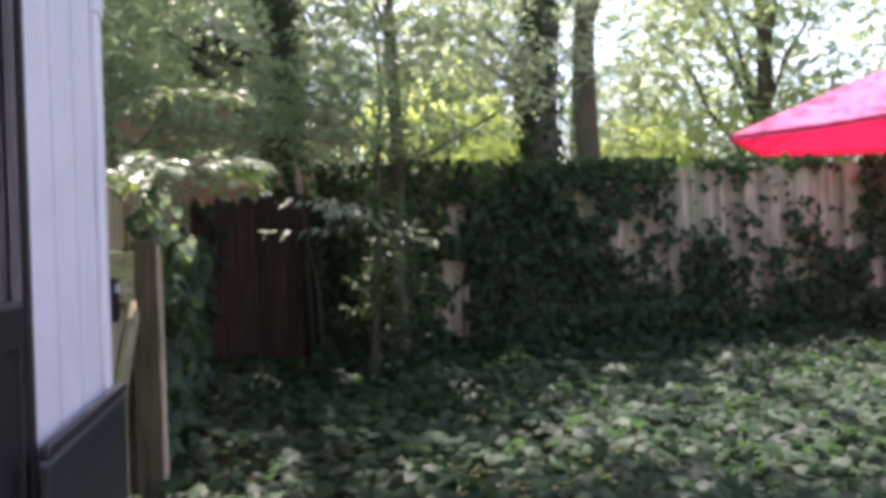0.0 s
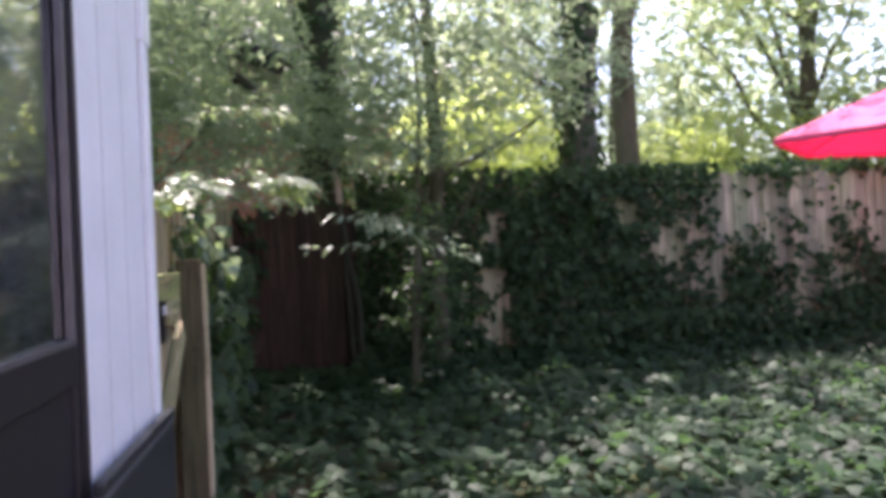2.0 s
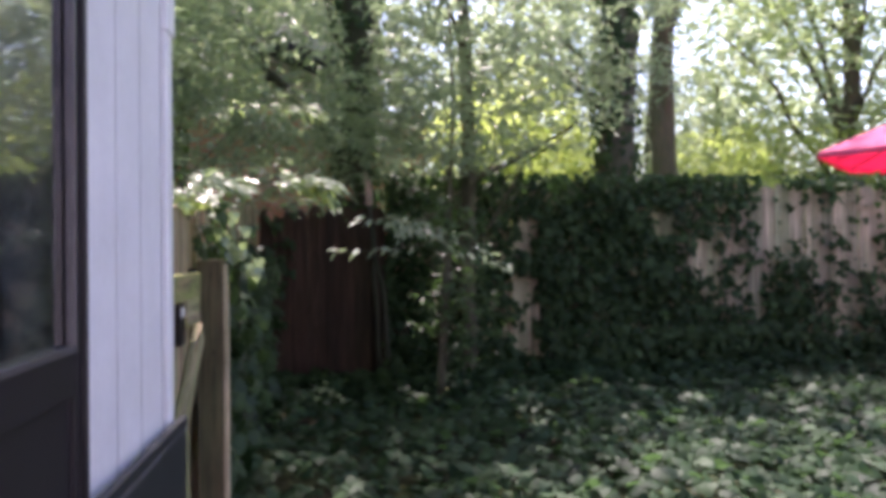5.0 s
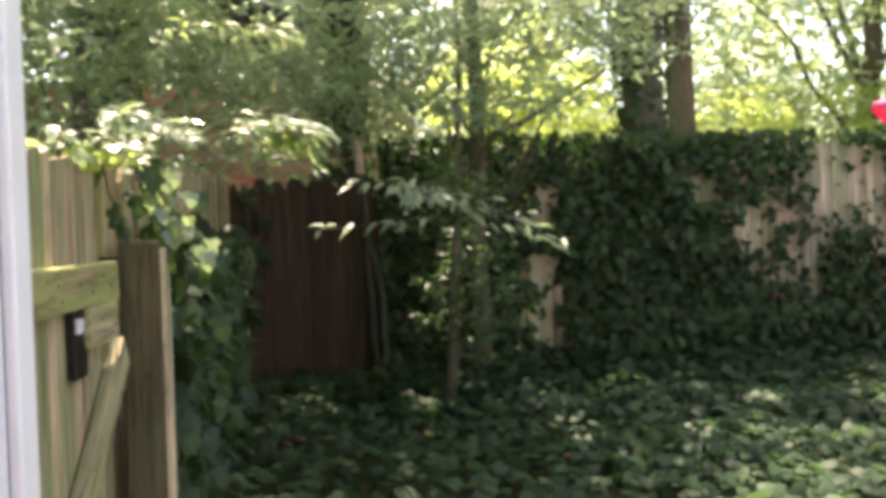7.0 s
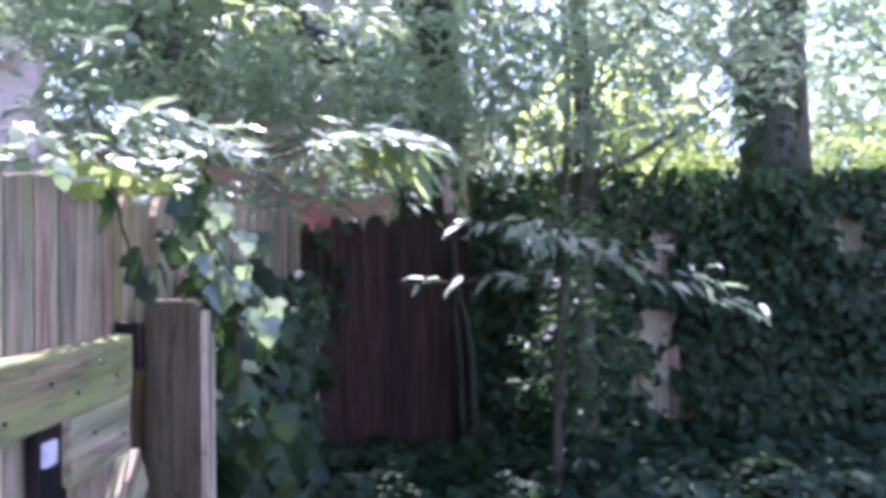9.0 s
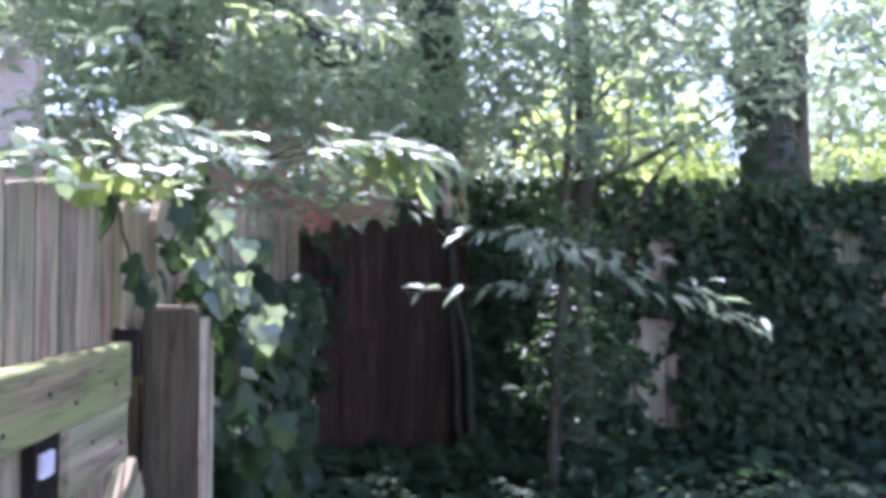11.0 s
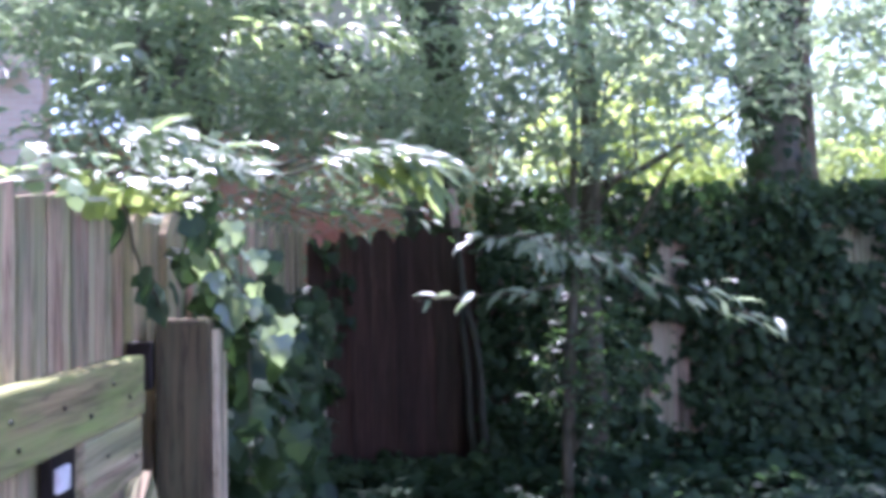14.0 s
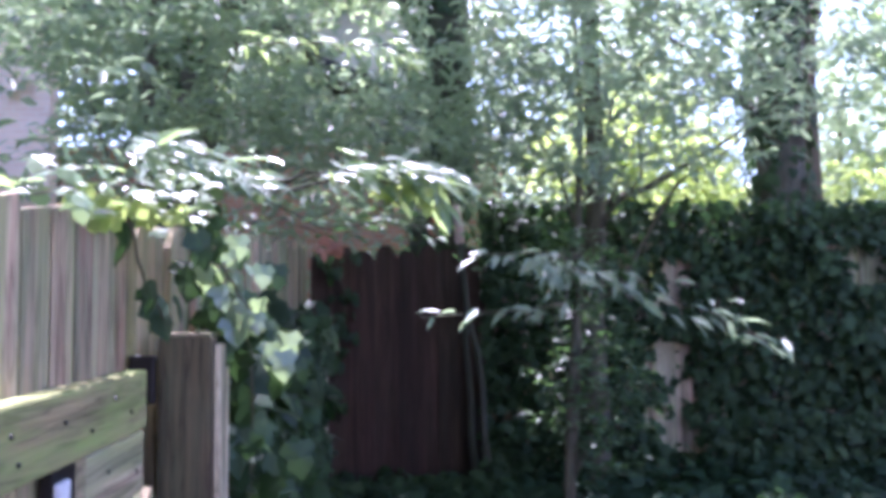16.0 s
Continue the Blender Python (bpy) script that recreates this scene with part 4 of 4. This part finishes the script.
tree("tree", "tall straight tree in the neighbouring yard", (4.53, 11.8, 0), 11.0, 0.18,
     [(3.9, 11.8, 5.6, 1.9, 2.0, 1.4), (4.4, 12.0, 8.5, 2.2, 2.4, 1.8)], 7000, 0.10, LEAF_FAR, BARK_TAN, SIMPLE, (-0.2, 0), 14, 0.28, 6, seed=12)
tree("tree", "forked pale tree in bright light", (9.05, 15.2, 0), 9.0, 0.2,
     [(8.8, 14.7, 6.0, 2.6, 2.2, 1.5), (9.7, 17.5, 8.8, 3.0, 2.6, 1.8), (7.2, 14.2, 4.6, 1.4, 1.4, 0.8)], 9000, 0.12, LEAF_LIGHT, BARK_TAN, SIMPLE, (0.3, 0), 14, 0.3, 9, seed=13)
tree("tree", "leafy tree overhanging the side fence", (-1.5, 6.4, 0), 4.2, 0.055,
     [(-1.0, 6.3, 2.4, 0.8, 1.2, 0.7), (-0.95, 6.8, 2.9, 0.7, 0.9, 0.8), (-1.7, 6.4, 2.5, 0.6, 0.7, 0.7), (-0.3, 6.4, 2.05, 0.6, 0.8, 0.3), (-0.1, 7.3, 1.95, 0.7, 0.4, 0.3), (0.3, 7.4, 2.5, 0.6, 0.5, 0.5), (-1.3, 4.9, 2.1, 0.5, 0.6, 0.5)],
     7500, 0.10, LEAF_MID, BARK, LANCE, (0.3, 0.2), 16, 0.20, 12, seed=15, gaps=VIEWS)
# broad unseen tree added to shade the yard, rooted past the side fence
tree("unseen_shade_tree", "unseen spreading tree added so its crown shades the yard", (-3.2, 4.4, 0), 6.4, 0.24,
     [(-0.2, 3.0, 6.3, 1.4, 1.2, 0.9), (-2.0, 4.2, 6.2, 1.6, 2.6, 0.9), (-0.2, 4.5, 6.3, 1.1, 0.8, 0.7), (0.75, 4.2, 3.6, 0.85, 0.5, 0.35), (1.9, 4.3, 4.4, 0.9, 1.6, 0.35), (0.70, 6.1, 5.2, 0.95, 1.5, 0.4), (0.75, 3.2, 3.8, 1.0, 1.1, 0.45)],
     22000, 0.14, LEAF_FAR, BARK, SIMPLE, (0.5, 0), 12, 0.3, 14, seed=17)
# unseen tree added to the side for shade, past the right fence
for i, (bx, by, hz) in enumerate(((13.5, 6.5, 8.0),)):
    tree("tree", "unseen broad tree added to shade the yard from the side", (bx, by, 0), hz, 0.22, [(bx, by, hz * 0.72, 2.8, 2.8, 2.8), (bx - 0.5, by, hz * 0.45, 1.8, 2.2, 1.4)], 5000, 0.2, LEAF_FAR, BARK, SIMPLE, (0, 0), 12, 0.4, 10, seed=40 + i)
# shrubs in full sun behind the tall fence
for i, (bx, by, rx, hz) in enumerate(((2.1, 10.4, 1.1, 3.3), (3.2, 13.0, 1.2, 3.0), (5.7, 12.9, 1.1, 2.9), (7.4, 14.2, 1.7, 3.5), (10.0, 14.6, 1.7, 3.8))):
    tree("shrub", "sunlit yellow-green shrub behind the fence", (bx, by, 0), hz * 0.8, 0.05,
         [(bx, by, hz * 0.55, rx, 0.9, hz * 0.5)], 6500, 0.11, LEAF_YELLOW, BARK_TAN, SIMPLE, (0, 0), 12, 0.16, 8, "shrub", 30 + i)

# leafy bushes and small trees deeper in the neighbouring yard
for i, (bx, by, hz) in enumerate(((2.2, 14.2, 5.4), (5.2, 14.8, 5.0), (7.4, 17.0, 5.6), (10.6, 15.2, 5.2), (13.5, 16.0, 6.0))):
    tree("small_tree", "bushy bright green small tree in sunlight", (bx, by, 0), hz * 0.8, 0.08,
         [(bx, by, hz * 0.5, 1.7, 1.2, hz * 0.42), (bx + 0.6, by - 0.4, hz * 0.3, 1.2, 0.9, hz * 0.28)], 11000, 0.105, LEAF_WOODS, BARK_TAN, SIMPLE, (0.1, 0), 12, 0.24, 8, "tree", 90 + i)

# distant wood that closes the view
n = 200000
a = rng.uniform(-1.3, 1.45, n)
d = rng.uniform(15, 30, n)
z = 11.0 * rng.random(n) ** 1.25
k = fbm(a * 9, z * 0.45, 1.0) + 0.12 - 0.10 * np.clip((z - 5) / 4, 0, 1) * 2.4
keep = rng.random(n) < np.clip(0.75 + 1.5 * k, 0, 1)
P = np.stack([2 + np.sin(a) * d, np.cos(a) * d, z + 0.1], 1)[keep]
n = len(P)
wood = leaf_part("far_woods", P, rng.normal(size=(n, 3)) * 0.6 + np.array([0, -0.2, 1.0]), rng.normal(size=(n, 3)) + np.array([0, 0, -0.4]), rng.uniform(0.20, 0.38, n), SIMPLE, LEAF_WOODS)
tagged(wood, "distant sunlit woods closing the view", "woods", kind="stuff")

# ---------------------------------------------------------------- neighbouring houses
nh = tagged(empty("brick_house", (-3.0, 17.0, 0)), "orange brick house with cream upper wall behind trees", "house")
part("brick_wall", boxed((-6.0, 0, 0), (4.6, 0.25, 3.9)), BRICK, nh)
part("upper_wall", boxed((-1.2, 1.2, 3.6), (3.6, 1.4, 7.2)), CREAM, nh, "cream siding")
bm = bmesh.new()
for x0, z0, x1, z1 in ((-1.6, 6.56, 3.0, 4.78),):
    f = [bm.verts.new(c) for c in ((x0, -0.4, z0), (x1, -0.4, z1), (x1, 1.2, z1), (x0, 1.2, z0))]
    g = [bm.verts.new((v.co.x, v.co.y, v.co.z - 0.16)) for v in f]
    bm.faces.new(f), bm.faces.new(g[::-1])
    for i in range(4):
        bm.faces.new((f[i], f[(i + 1) % 4], g[(i + 1) % 4], g[i]))
part("lower_roof", bm, ROOFING, nh, "dark shingled roof edge")
part("main_roof", boxed((-6.3, -0.4, 7.2), (4.0, 5.0, 7.5)), ROOFING, nh)
for wx in (-4.2, -1.9):
    w = part("window", boxed((wx, -0.03, 1.2), (wx + 0.9, 0.03, 2.5), 0.01), PAINT_TRIM, nh, "white framed window")
    part("pane", boxed((wx + 0.07, -0.045, 1.27), (wx + 0.83, -0.035, 2.43)), DOOR_DARK, w)
ph = tagged(empty("pink_house", (-10.0, 14.0, 0)), "pale pink brick house wall toned as if in sunlight", "house")
part("wall", boxed((-3.0, 0, 0), (5.2, 0.3, 5.5)), PINK_BRICK, ph)
part("roof", boxed((-3.3, -0.4, 5.5), (5.5, 4, 5.75)), ROOFING, ph)


# ---------------------------------------------------------------- red patio umbrella
def umbrella(centre, R, rim, rise, turn, ribs=8):
    u = tagged(empty("patio_umbrella", (*centre, 0)), "open red patio umbrella behind the tall fence", "umbrella")
    cs = [(R * math.cos(radians(turn + 360 / ribs * i)), R * math.sin(radians(turn + 360 / ribs * i))) for i in range(ribs)]
    bm = bmesh.new()
    rows = 5
    grid = []
    for j in range(rows + 1):
        f = 0.04 + 0.96 * j / rows
        ring = []
        for i in range(ribs):
            (x0, y0), (x1, y1) = cs[i], cs[(i + 1) % ribs]
            for s in (0, 0.5):
                x, y = (x0 + (x1 - x0) * s) * f, (y0 + (y1 - y0) * s) * f
                sag = 0.03 * f * (1 if s else 0)
                ring.append(bm.verts.new((x, y, rim + rise * (1 - f) - sag * 0.7 + 0.02 * math.sin(math.pi * f))))
        grid.append(ring)
    for r0, r1 in zip(grid, grid[1:]):
        for i in range(2 * ribs):
            bm.faces.new((r0[i], r0[(i + 1) % (2 * ribs)], r1[(i + 1) % (2 * ribs)], r1[i]))
    canopy = part("canopy", bm, CLOTH, u, "red cloth canopy", True)
    for i in range(ribs):
        (x0, y0), (x1, y1) = cs[i], cs[(i + 1) % ribs]
        bm = bmesh.new()
        v = [bm.verts.new(c) for c in ((x0, y0, rim), ((x0 + x1) / 2, (y0 + y1) / 2, rim - 0.021), (x1, y1, rim), (x1 * 1.005, y1 * 1.005, rim - 0.055), ((x0 + x1) / 2, (y0 + y1) / 2, rim - 0.075), (x0 * 1.005, y0 * 1.005, rim - 0.055))]
        bm.faces.new((v[0], v[1], v[4], v[5])), bm.faces.new((v[1], v[2], v[3], v[4]))
        part("valance", bm, CLOTH, canopy)
        bm = bmesh.new()
        tube(bm, [(x0 * 0.03, y0 * 0.03, rim + rise - 0.03), (x0 * 0.5, y0 * 0.5, rim + rise * 0.5 + 0.02), (x0, y0, rim - 0.01)], [0.009] * 3, 6)
        rib = part("rib", bm, ALU, u, "dark metal rib")
        bm = bmesh.new()
        tube(bm, [(x0 * 0.03, y0 * 0.03, rim - 0.15), (x0 * 0.5, y0 * 0.5, rim + rise * 0.5)], [0.007] * 2, 6)
        part("strut", bm, ALU, rib)
    bm = bmesh.new()
    tube(bm, [(0, 0, 0.05), (0, 0, rim + rise + 0.08)], [0.022, 0.022], 14)
    part("pole", bm, ALU, u, smooth=True)
    bm = bmesh.new()
    tube(bm, [(0, 0, -0.02), (0, 0, 0.05), (0, 0, 0.09)], [0.25, 0.24, 0.05], 24)
    part("base", bm, DARK_PLASTIC, u, smooth=True)
    bm = bmesh.new()
    tube(bm, [(0, 0, rim + rise + 0.05), (0, 0, rim + rise + 0.10), (0, 0, rim + rise + 0.15)], [0.03, 0.035, 0.008], 12)
    part("finial", bm, ALU, u, smooth=True)
    return u


umbrella((7.12, 8.30), 2.24, 2.19, 0.86, 171, 6)
